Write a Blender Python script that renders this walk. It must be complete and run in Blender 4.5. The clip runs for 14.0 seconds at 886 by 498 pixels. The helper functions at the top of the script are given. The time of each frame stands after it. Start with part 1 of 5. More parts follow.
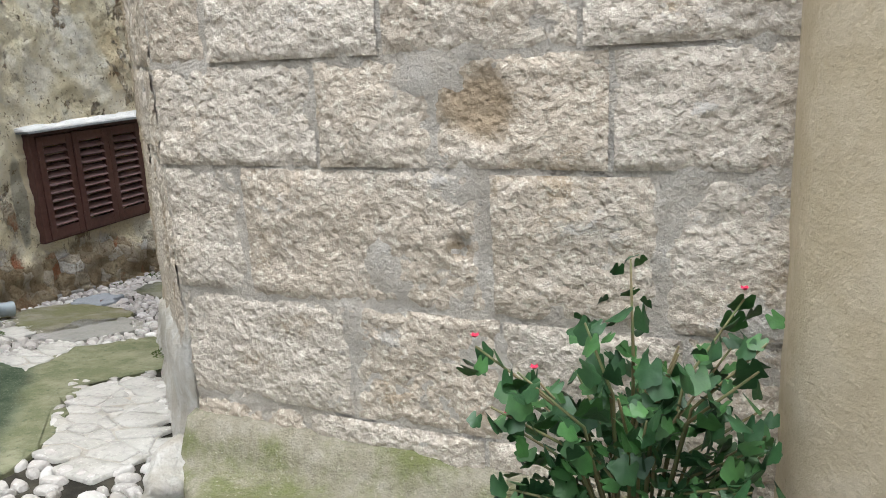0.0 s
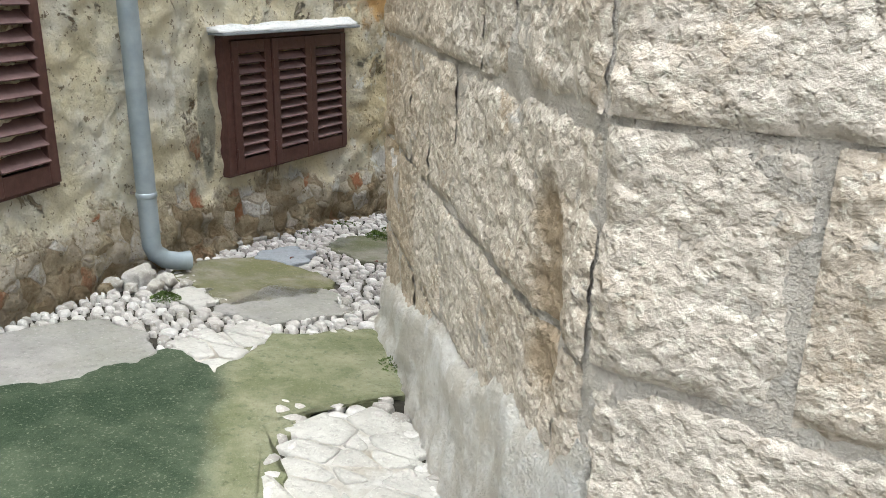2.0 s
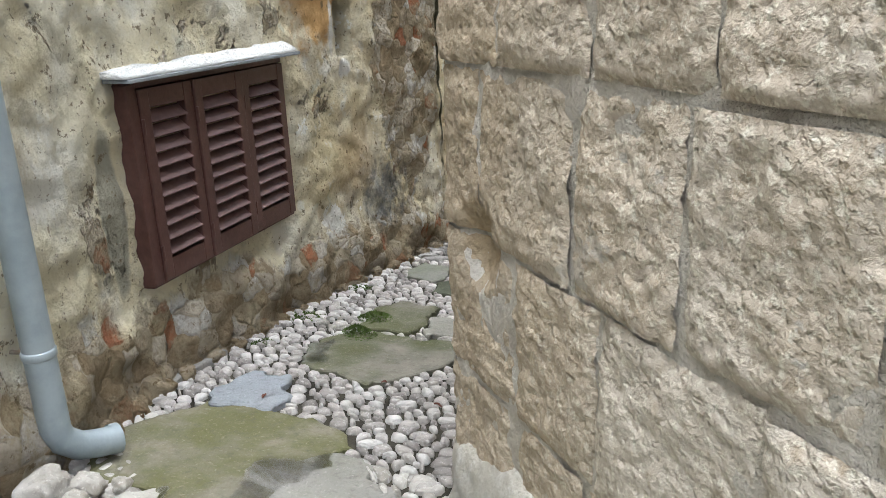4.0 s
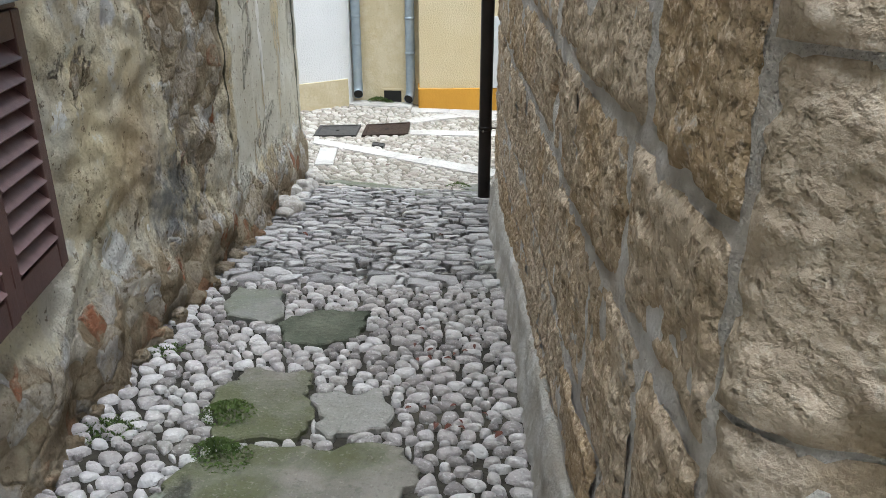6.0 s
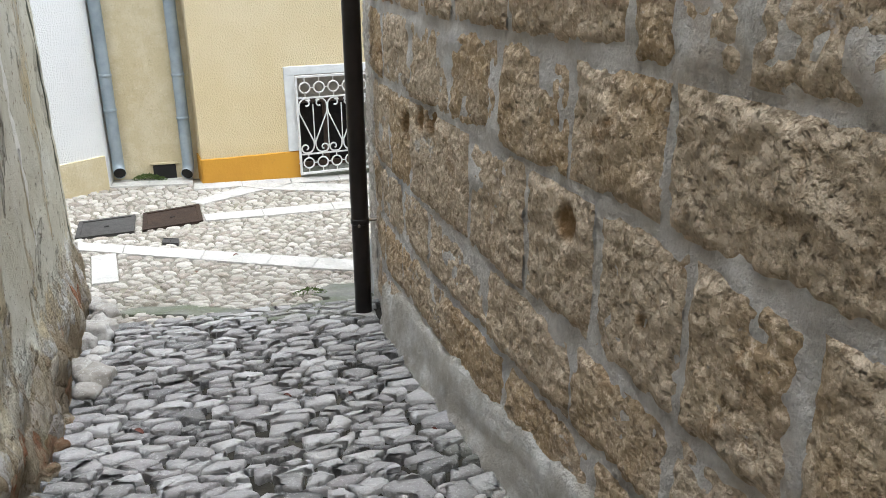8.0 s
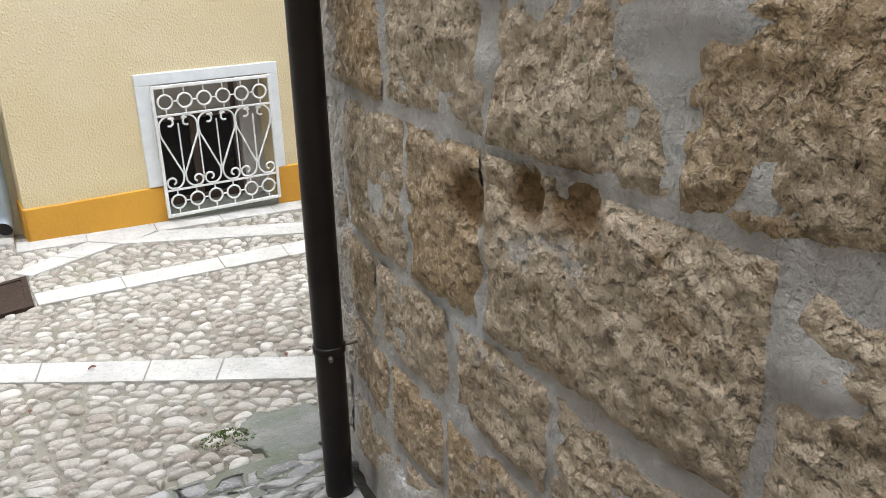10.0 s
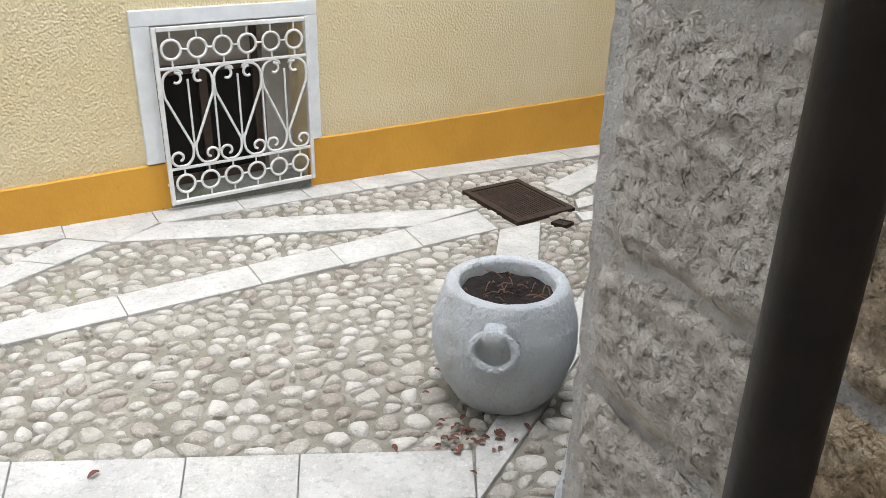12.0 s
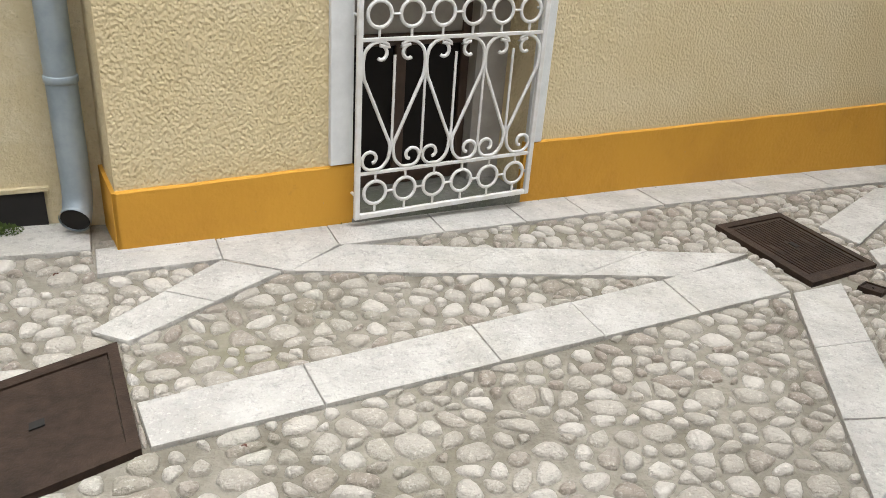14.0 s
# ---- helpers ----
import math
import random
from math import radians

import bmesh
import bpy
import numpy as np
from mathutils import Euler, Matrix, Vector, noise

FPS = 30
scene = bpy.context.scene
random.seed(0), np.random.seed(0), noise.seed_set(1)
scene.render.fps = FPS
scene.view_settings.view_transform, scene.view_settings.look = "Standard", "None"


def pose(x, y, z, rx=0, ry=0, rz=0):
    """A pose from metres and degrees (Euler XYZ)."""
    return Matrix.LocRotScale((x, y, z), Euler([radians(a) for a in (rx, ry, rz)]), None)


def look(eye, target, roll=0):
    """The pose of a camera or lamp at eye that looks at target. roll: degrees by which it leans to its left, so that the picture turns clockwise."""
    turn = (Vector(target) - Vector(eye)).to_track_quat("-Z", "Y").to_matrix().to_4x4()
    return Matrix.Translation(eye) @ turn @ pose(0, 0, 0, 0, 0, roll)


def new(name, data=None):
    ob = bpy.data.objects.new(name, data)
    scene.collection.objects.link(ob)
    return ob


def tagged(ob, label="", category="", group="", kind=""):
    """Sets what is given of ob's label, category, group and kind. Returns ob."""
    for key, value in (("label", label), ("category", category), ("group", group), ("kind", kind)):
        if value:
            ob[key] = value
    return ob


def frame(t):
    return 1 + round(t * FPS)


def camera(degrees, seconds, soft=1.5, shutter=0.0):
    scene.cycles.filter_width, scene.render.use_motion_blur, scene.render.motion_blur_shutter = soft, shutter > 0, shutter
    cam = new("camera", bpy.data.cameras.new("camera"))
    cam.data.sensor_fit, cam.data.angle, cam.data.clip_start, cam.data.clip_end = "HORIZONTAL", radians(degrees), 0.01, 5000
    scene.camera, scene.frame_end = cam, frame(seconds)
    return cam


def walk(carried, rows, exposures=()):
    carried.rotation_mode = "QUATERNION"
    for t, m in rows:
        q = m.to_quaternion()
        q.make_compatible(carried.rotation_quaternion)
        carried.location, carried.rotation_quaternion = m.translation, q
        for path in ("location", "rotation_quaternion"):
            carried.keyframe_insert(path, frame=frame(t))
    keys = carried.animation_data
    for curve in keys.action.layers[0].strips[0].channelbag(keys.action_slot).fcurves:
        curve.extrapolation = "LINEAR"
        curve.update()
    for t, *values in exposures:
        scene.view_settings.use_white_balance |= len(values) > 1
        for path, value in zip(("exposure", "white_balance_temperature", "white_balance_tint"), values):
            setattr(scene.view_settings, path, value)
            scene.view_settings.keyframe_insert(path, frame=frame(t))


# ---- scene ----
cam = camera(58.0, 14.0, 0.9)
EXPOSURES = [(0, 1.45, 6100, 8), (1.5, 1.6, 6100, 6), (2.3, 1.85, 6100, 6), (3.2, 1.95, 6100, 7), (5.3, 1.6, 5750, 7), (6.5, 1.7, 5700, 7), (8.0, 1.75, 5800, 8), (10.5, 1.75, 5900, 10), (12, 1.65, 5900, 10), (13.2, 1.65, 5900, 10), (14, 1.45, 6200, 10)]
PATH = [
    (0, (4.898, -3.982, 2.049), (3.981, -2.273, 1.561), -2.9),
    (0.5, (4.52, -3.763, 2.018), (3.417, -2.163, 1.544), -2.8),
    (1, (4.141, -3.538, 1.986), (2.95, -1.995, 1.538), -2.3),
    (1.5, (3.766, -3.392, 1.957), (2.578, -1.866, 1.445), -0.6),
    (2, (3.38, -3.2, 1.908), (2.24, -1.684, 1.274), 1.2),
    (2.5, (3.04, -3.063, 1.913), (1.929, -1.528, 1.272), 0.3),
    (3, (2.732, -2.837, 1.867), (1.643, -1.26, 1.296), -2.0),
    (3.2, (2.602, -2.761, 1.868), (1.544, -1.161, 1.301), -2.3),
    (5.3, (1.208, -1.835, 1.883), (0.837, -0.021, 1.126), -0.3),
    (5.5, (1.096, -1.713, 1.871), (0.819, 0.107, 1.088), 0.2),
    (6, (0.852, -1.414, 1.831), (0.739, 0.42, 1.042), 0.1),
    (6.5, (0.686, -1.06, 1.79), (0.709, 0.781, 1.008), -0.3),
    (7, (0.477, -0.692, 1.756), (0.675, 1.137, 0.973), -0.1),
    (7.5, (0.335, -0.286, 1.716), (0.699, 1.523, 0.946), 0.1),
    (8, (0.182, 0.082, 1.716), (0.702, 1.882, 1.016), -0.3),
    (8.2, (0.168, 0.236, 1.699), (0.75, 2.03, 1.032), -0.9),
    (10.3, (0.208, 2.051, 1.488), (1.063, 3.707, 0.764), -1.0),
    (10.5, (0.207, 2.193, 1.451), (1.05, 3.856, 0.726), -0.8),
    (11, (0.174, 2.555, 1.406), (1.045, 4.202, 0.68), 0.8),
    (11.5, (0.165, 2.932, 1.351), (1.061, 4.544, 0.576), 0.8),
    (12, (0.176, 3.298, 1.303), (1.096, 4.874, 0.484), 1.3),
    (12.5, (0.172, 3.62, 1.264), (1.177, 5.121, 0.405), 2.1),
    (13, (0.2, 3.966, 1.201), (1.275, 5.393, 0.301), 2.4),
    (13.5, (0.117, 4.249, 1.169), (1.179, 5.685, 0.269), 4.0),
    (14, (0.031, 4.623, 1.087), (0.782, 6.252, 0.204), 4.2),
]
walk(cam, [(t, look(e, g, r)) for t, e, g, r in PATH], EXPOSURES)

# ---- world and sun ----
world = bpy.data.worlds.new("world")
scene.world = world
world.use_nodes = True
wn = world.node_tree.nodes
sky = wn.new("ShaderNodeTexSky")
sky.sky_type, sky.sun_disc = "NISHITA", False
sky.sun_elevation, sky.sun_rotation = radians(82), radians(144)
sky.air_density, sky.dust_density, sky.ozone_density = 1.0, 4.0, 0.6
hsv = wn.new("ShaderNodeHueSaturation")
hsv.inputs["Saturation"].default_value = 0.25
world.node_tree.links.new(sky.outputs[0], hsv.inputs["Color"])
world.node_tree.links.new(hsv.outputs[0], wn["Background"].inputs[0])
wn["Background"].inputs[1].default_value = 0.15
sun = new("sun", bpy.data.lights.new("sun", "SUN"))
sun.data.energy, sun.data.angle, sun.data.color = 1.0, radians(60), (1.0, 0.97, 0.92)
sun.matrix_world = look((1.0, -1.4, 12), (0, 0, 0))


# ---- small tools ----
def ground_z(x, y):
    t = min(max((y - 3.6) / 1.3, 0), 1)
    t = t * t * (3 - 2 * t)
    rise = 0.05 * min(max((y - 6.7) / 0.7, 0), 1) * min(max((5 - x) / 2.5, 0), 1)
    alley = 0.3706 - 0.0982 * max(y, -4.5)
    street = 0.0375 - 0.0361 * min(max(x, -6), 12) - 0.0464 * min(y, 11) + rise
    return (1 - t) * alley + t * street


def mesh_of(bm, name, material, smooth=False):
    me = bpy.data.meshes.new(name)
    bm.normal_update()
    bm.to_mesh(me)
    bm.free()
    me.materials.append(material)
    if smooth:
        me.polygons.foreach_set("use_smooth", [True] * len(me.polygons))
    return me


def part(name, bm, material, parent=None, label="", smooth=False):
    ob = new(name, mesh_of(bm, name, material, smooth))
    ob.parent = parent
    return tagged(ob, label)


def empty(name, m, label="", category="", group="", kind=""):
    ob = new(name)
    ob.matrix_world = m
    return tagged(ob, label, category, group, kind)


def add_box(bm, lo, hi, bevel=0.0, m=None):
    verts = bmesh.ops.create_cube(bm, size=1.0)["verts"]
    for v in verts:
        v.co = Vector([lo[k] + (v.co[k] + 0.5) * (hi[k] - lo[k]) for k in range(3)])
    if bevel:
        edges = list({e for v in verts for e in v.link_edges})
        geo = bmesh.ops.bevel(bm, geom=edges, offset=bevel, segments=2, profile=0.5, affect="EDGES")
        verts = list({v for v in verts if v.is_valid} | set(geo["verts"]))
    if m is not None:
        bmesh.ops.transform(bm, matrix=m, verts=verts)
    return bm


def box(lo, hi, bevel=0.0, m=None):
    return add_box(bmesh.new(), lo, hi, bevel, m)


def add_tube(bm, points, radius, sides=12, cap=True, flat=1.0):
    """A round bar along a line of points; radius may be a list."""
    pts = [Vector(p) for p in points]
    rings, up = [], Vector((0.13, 0.07, 1)).normalized()
    for k, p in enumerate(pts):
        d = (pts[min(k + 1, len(pts) - 1)] - pts[max(k - 1, 0)]).normalized()
        if abs(d.dot(up)) > 0.95:
            up = Vector((1, 0.1, 0.05)).normalized()
        a = d.cross(up).normalized()
        b = d.cross(a).normalized()
        up = -b if (-b).dot(up) > 0 else b
        r = radius[k] if isinstance(radius, (list, tuple)) else radius
        rings.append([bm.verts.new(p + (a * math.cos(q) + b * math.sin(q) * flat) * r) for q in
                      [2 * math.pi * j / sides for j in range(sides)]])
    for r0, r1 in zip(rings, rings[1:]):
        for j in range(sides):
            bm.faces.new((r0[j], r0[(j + 1) % sides], r1[(j + 1) % sides], r1[j]))
    if cap:
        bm.faces.new(rings[0][::-1])
        bm.faces.new(rings[-1])
    bmesh.ops.recalc_face_normals(bm, faces=bm.faces)
    return bm


def tube(points, radius, sides=12, cap=True, flat=1.0):
    return add_tube(bmesh.new(), points, radius, sides, cap, flat)


def lathe(profile, sides=32, wobble=0.0):
    bm = bmesh.new()
    rings = []
    for r, z in profile:
        ring = []
        for j in range(sides):
            a = 2 * math.pi * j / sides
            k = 1 + wobble * noise.noise((math.cos(a) * 2, math.sin(a) * 2, z * 6))
            ring.append(bm.verts.new((r * k * math.cos(a), r * k * math.sin(a), z)))
        rings.append(ring)
    for r0, r1 in zip(rings, rings[1:]):
        for j in range(sides):
            bm.faces.new((r0[j], r0[(j + 1) % sides], r1[(j + 1) % sides], r1[j]))
    bm.faces.new(rings[0][::-1])
    bm.faces.new(rings[-1])
    return bm


# ---- materials ----
class Mat:
    """A node material put together step by step."""

    def __init__(self, name, roughness=0.9, metallic=0.0, specular=0.3):
        self.m = bpy.data.materials.new(name)
        self.m.use_nodes = True
        self.t = self.m.node_tree
        self.b = self.t.nodes["Principled BSDF"]
        self.b.inputs["Roughness"].default_value = roughness
        self.b.inputs["Metallic"].default_value = metallic
        self.b.inputs["Specular IOR Level"].default_value = specular
        self.geo = self.t.nodes.new("ShaderNodeNewGeometry")
        self.pos = self.geo.outputs["Position"]
        self.relief = None

    def link(self, a, b):
        self.t.links.new(a, b)

    def put(self, socket, value):
        if isinstance(value, bpy.types.NodeSocket):
            self.link(value, socket)
        else:
            socket.default_value = value

    def noise(self, scale, detail=4.0, rough=0.6, stretch=None, warp=0.0):
        n = self.t.nodes.new("ShaderNodeTexNoise")
        n.inputs["Scale"].default_value = scale
        n.inputs["Detail"].default_value = detail
        n.inputs["Roughness"].default_value = rough
        n.inputs["Distortion"].default_value = warp
        v = self.pos
        if stretch:
            k = self.t.nodes.new("ShaderNodeVectorMath")
            k.operation = "MULTIPLY"
            self.link(v, k.inputs[0])
            k.inputs[1].default_value = stretch
            v = k.outputs[0]
        self.link(v, n.inputs["Vector"])
        return n.outputs["Fac"]

    def cells(self, scale, feature="F1", stretch=None, out="Distance", warp=0.0):
        n = self.t.nodes.new("ShaderNodeTexVoronoi")
        n.feature = feature
        n.inputs["Scale"].default_value = scale
        v = self.pos
        if warp:
            k = self.t.nodes.new("ShaderNodeTexNoise")
            k.inputs["Scale"].default_value = scale * 0.8
            self.link(v, k.inputs["Vector"])
            a = self.t.nodes.new("ShaderNodeVectorMath")
            a.operation = "MULTIPLY_ADD"
            self.link(k.outputs["Color"], a.inputs[0])
            a.inputs[1].default_value = (warp, warp, warp)
            self.link(v, a.inputs[2])
            v = a.outputs[0]
        if stretch:
            k = self.t.nodes.new("ShaderNodeVectorMath")
            k.operation = "MULTIPLY"
            self.link(v, k.inputs[0])
            k.inputs[1].default_value = stretch
            v = k.outputs[0]
        self.link(v, n.inputs["Vector"])
        return n.outputs[out]

    def ramp(self, fac, lo, hi, a=0.0, b=1.0):
        n = self.t.nodes.new("ShaderNodeMapRange")
        n.interpolation_type = "SMOOTHSTEP"
        self.link(fac, n.inputs["Value"])
        for k, v in (("From Min", lo), ("From Max", hi), ("To Min", a), ("To Max", b)):
            n.inputs[k].default_value = v
        return n.outputs[0]

    def math(self, op, a, b=0.0):
        n = self.t.nodes.new("ShaderNodeMath")
        n.operation = op
        self.put(n.inputs[0], a)
        self.put(n.inputs[1], b)
        return n.outputs[0]

    def mix(self, fac, a, b):
        n = self.t.nodes.new("ShaderNodeMix")
        n.data_type = "RGBA"
        self.put(n.inputs["Factor"], fac)
        for k, v in (("A", a), ("B", b)):
            socket = [i for i in n.inputs if i.name == k and i.type == "RGBA"][0]
            self.put(socket, v if isinstance(v, bpy.types.NodeSocket) else (*v, 1))
        return [o for o in n.outputs if o.type == "RGBA"][0]

    def random(self):
        """A number of its own for each piece, whether it is an object or an island of a mesh."""
        o = self.t.nodes.new("ShaderNodeObjectInfo")
        s = self.math("ADD", o.outputs["Random"], self.geo.outputs["Random Per Island"])
        return self.math("FRACT", s)

    def spot(self, place, size, edge=0.5, ragged=0.35, scale=6.0):
        """1 inside a ragged blot round a place; size: its half-extents."""
        k = self.t.nodes.new("ShaderNodeVectorMath")
        k.operation = "SUBTRACT"
        self.link(self.pos, k.inputs[0])
        k.inputs[1].default_value = place
        d = self.t.nodes.new("ShaderNodeVectorMath")
        d.operation = "DIVIDE"
        self.link(k.outputs[0], d.inputs[0])
        d.inputs[1].default_value = size
        n = self.t.nodes.new("ShaderNodeVectorMath")
        n.operation = "LENGTH"
        self.link(d.outputs[0], n.inputs[0])
        r = self.math("ADD", n.outputs["Value"], self.math("MULTIPLY", self.math("SUBTRACT", self.noise(scale, 5), 0.5), ragged * 4))
        return self.ramp(r, 1.0, 1.0 - edge)

    def height(self, axis="Z"):
        n = self.t.nodes.new("ShaderNodeSeparateXYZ")
        self.link(self.pos, n.inputs[0])
        return n.outputs[axis]

    def bump(self, fac, distance, strength=1.0):
        n = self.t.nodes.new("ShaderNodeBump")
        n.inputs["Strength"].default_value = strength
        n.inputs["Distance"].default_value = distance
        self.link(fac, n.inputs["Height"])
        if self.relief:
            self.link(self.relief, n.inputs["Normal"])
        self.relief = n.outputs[0]
        return self

    def done(self, color, roughness=None):
        self.put(self.b.inputs["Base Color"], color if isinstance(color, bpy.types.NodeSocket) else (*color, 1))
        if roughness is not None:
            self.put(self.b.inputs["Roughness"], roughness)
        if self.relief:
            self.link(self.relief, self.b.inputs["Normal"])
        return self.m


def simple(name, color, other, scale=20, roughness=0.6, metallic=0.0, relief=0.001, specular=0.4):
    m = Mat(name, roughness, metallic, specular)
    n = m.noise(scale, 6)
    m.bump(m.noise(scale * 6, 4), relief)
    big = m.noise(scale * 0.15, 3)
    return m.done(m.mix(m.ramp(m.math("ADD", n, m.math("MULTIPLY", big, 0.6)), 0.5, 1.05), color, other))


# hollows worn or drilled into the dressed stone: place, radius, depth
HOLLOWS = [((0.98, 1.407, 0.99), 0.024, 0.05), ((0.902, 3.07, 1.08), 0.060, 0.035), ((0.91, 2.88, 1.14), 0.050, 0.035), ((0.914, 2.76, 1.155), 0.065, 0.030), ((3.98, -2.04, 1.90), 0.11, 0.022),
           ((3.91, -2.05, 1.50), 0.035, 0.03), ((2.70, -1.95, 1.50), 0.08, 0.02), ((2.72, -1.96, 1.36), 0.09, 0.028), ((2.70, -1.95, 1.22), 0.08, 0.02),
           ((1.28, -0.757, 1.28), 0.105, 0.045), ((1.02, 0.75, 1.36), 0.07, 0.02), ((0.99, 1.75, 1.10), 0.05, 0.02)]


def make_block_stone(name, pale, warm, dark, deep=1.0):
    m = Mat(name, 0.95, 0.0, 0.12)
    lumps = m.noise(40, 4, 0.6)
    rnd = m.random()
    tone = m.mix(m.ramp(m.math("ADD", m.noise(2.6, 3), m.math("MULTIPLY", m.math("SUBTRACT", rnd, 0.5), 0.4)), 0.38, 0.68), pale, warm)
    tone = m.mix(m.ramp(m.noise(4.2, 6, 0.75), 0.54, 0.70, 0, 0.8), tone, dark)
    tone = m.mix(m.ramp(m.noise(20, 5, 0.7), 0.52, 0.72, 0, 0.5), tone, [c * 0.65 for c in dark])
    # dents of the bump are darkened in colour too, as shade in them
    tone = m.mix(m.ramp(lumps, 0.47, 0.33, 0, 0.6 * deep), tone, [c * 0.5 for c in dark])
    # pale flecks put the rough grain's highlights into the colour
    tone = m.mix(m.ramp(m.noise(60, 4, 0.7), 0.50, 0.64, 0, 0.7), tone, [min(c * 1.4, 0.82) for c in pale])
    tone = m.mix(m.ramp(m.noise(3.1, 6, 0.75, (1, 1, 1.6)), 0.60, 0.66, 0, 0.7), tone, (0.52, 0.50, 0.47))
    # hollows tinted dark: brown stain, plus the recess's shade put into the colour
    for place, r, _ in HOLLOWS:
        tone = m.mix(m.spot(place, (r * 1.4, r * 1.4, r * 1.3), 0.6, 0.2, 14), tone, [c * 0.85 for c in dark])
    # browner stone towards the alley, with that end's shade put into the colour
    shaded_brown = m.ramp(m.math("ADD", m.height("Y"), m.math("MULTIPLY", m.noise(4, 5), 0.5)), -1.15, -0.45, 0, 0.6)
    tone = m.mix(shaded_brown, tone, m.mix(m.ramp(m.noise(16, 5, 0.7), 0.4, 0.65), (0.44, 0.35, 0.235), (0.30, 0.22, 0.135))) if deep < 0.6 else tone
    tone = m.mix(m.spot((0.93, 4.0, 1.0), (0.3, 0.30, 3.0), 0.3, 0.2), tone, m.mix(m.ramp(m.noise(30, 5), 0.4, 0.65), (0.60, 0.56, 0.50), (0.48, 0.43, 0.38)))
    m.bump(lumps, 0.030, min(deep, 1.0)).bump(m.cells(44, "SMOOTH_F1", warp=0.02), 0.022 * deep, 1.0).bump(m.noise(110, 4), 0.007, 0.9)
    return m.done(tone)


def make_mortar(name, a, b, relief=1.0):
    m = Mat(name, 0.95, 0.0, 0.15)
    c = m.mix(m.ramp(m.noise(7, 6, 0.65), 0.38, 0.66), a, b)
    c = m.mix(m.ramp(m.noise(2.0, 5, 0.7), 0.55, 0.75, 0, 0.5), c, [k * f for k, f in zip(a, (0.85, 0.75, 0.6))])
    c = m.mix(m.ramp(m.noise(60, 4), 0.55, 0.8, 0, 0.5), c, [k * 0.6 for k in a])
    c = m.mix(m.ramp(m.noise(28, 5, 0.7), 0.58, 0.75, 0, 0.5), c, [min(k * 1.25, 0.82) for k in b])
    m.bump(m.noise(14, 6, 0.7), 0.03 * relief).bump(m.noise(42, 5, 0.7), 0.016 * relief).bump(m.noise(120, 4), 0.007 * relief)
    return m.done(c)


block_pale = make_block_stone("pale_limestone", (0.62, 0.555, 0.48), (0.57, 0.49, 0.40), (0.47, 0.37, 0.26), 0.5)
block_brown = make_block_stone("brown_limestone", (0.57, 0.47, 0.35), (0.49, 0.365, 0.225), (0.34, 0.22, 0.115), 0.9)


def make_joint_mortar():
    """Lime mortar smeared over the joints: warm beige in the yard, colder grey along the alley, with brush marks."""
    m = Mat("mortar", 0.95, 0.0, 0.15)
    n = m.noise(6, 6, 0.65)
    warm = m.mix(m.ramp(n, 0.36, 0.66), (0.53, 0.48, 0.415), (0.62, 0.575, 0.515))
    cold = m.mix(m.ramp(n, 0.36, 0.66), (0.54, 0.505, 0.465), (0.72, 0.69, 0.655))
    cold = m.mix(m.ramp(m.noise(2.2, 5, 0.7), 0.56, 0.68, 0, 0.4), cold, (0.50, 0.40, 0.285))
    cold = m.mix(m.ramp(m.noise(1.3, 4, 0.6), 0.56, 0.66, 0, 0.6), cold, (0.56, 0.58, 0.60))
    side = m.ramp(m.math("ADD", m.height("Y"), m.math("MULTIPLY", n, 1.2)), -0.5, 0.7)
    c = m.mix(side, warm, cold)
    c = m.mix(m.ramp(m.noise(55, 4), 0.56, 0.8, 0, 0.3), c, (0.34, 0.30, 0.25))
    c = m.mix(m.ramp(m.noise(24, 5, 0.7), 0.58, 0.75, 0, 0.5), c, (0.70, 0.67, 0.63))
    m.bump(m.noise(12, 6, 0.7), 0.024).bump(m.noise(38, 5, 0.7), 0.016).bump(m.noise(70, 3, 0.6, (1, 1, 0.15)), 0.007, 0.7).bump(m.noise(140, 4), 0.006)
    return m.done(c)


mortar = make_joint_mortar()
plaster_grey = make_mortar("grey_lime_plaster", (0.74, 0.76, 0.78), (0.84, 0.85, 0.86), 1.6)


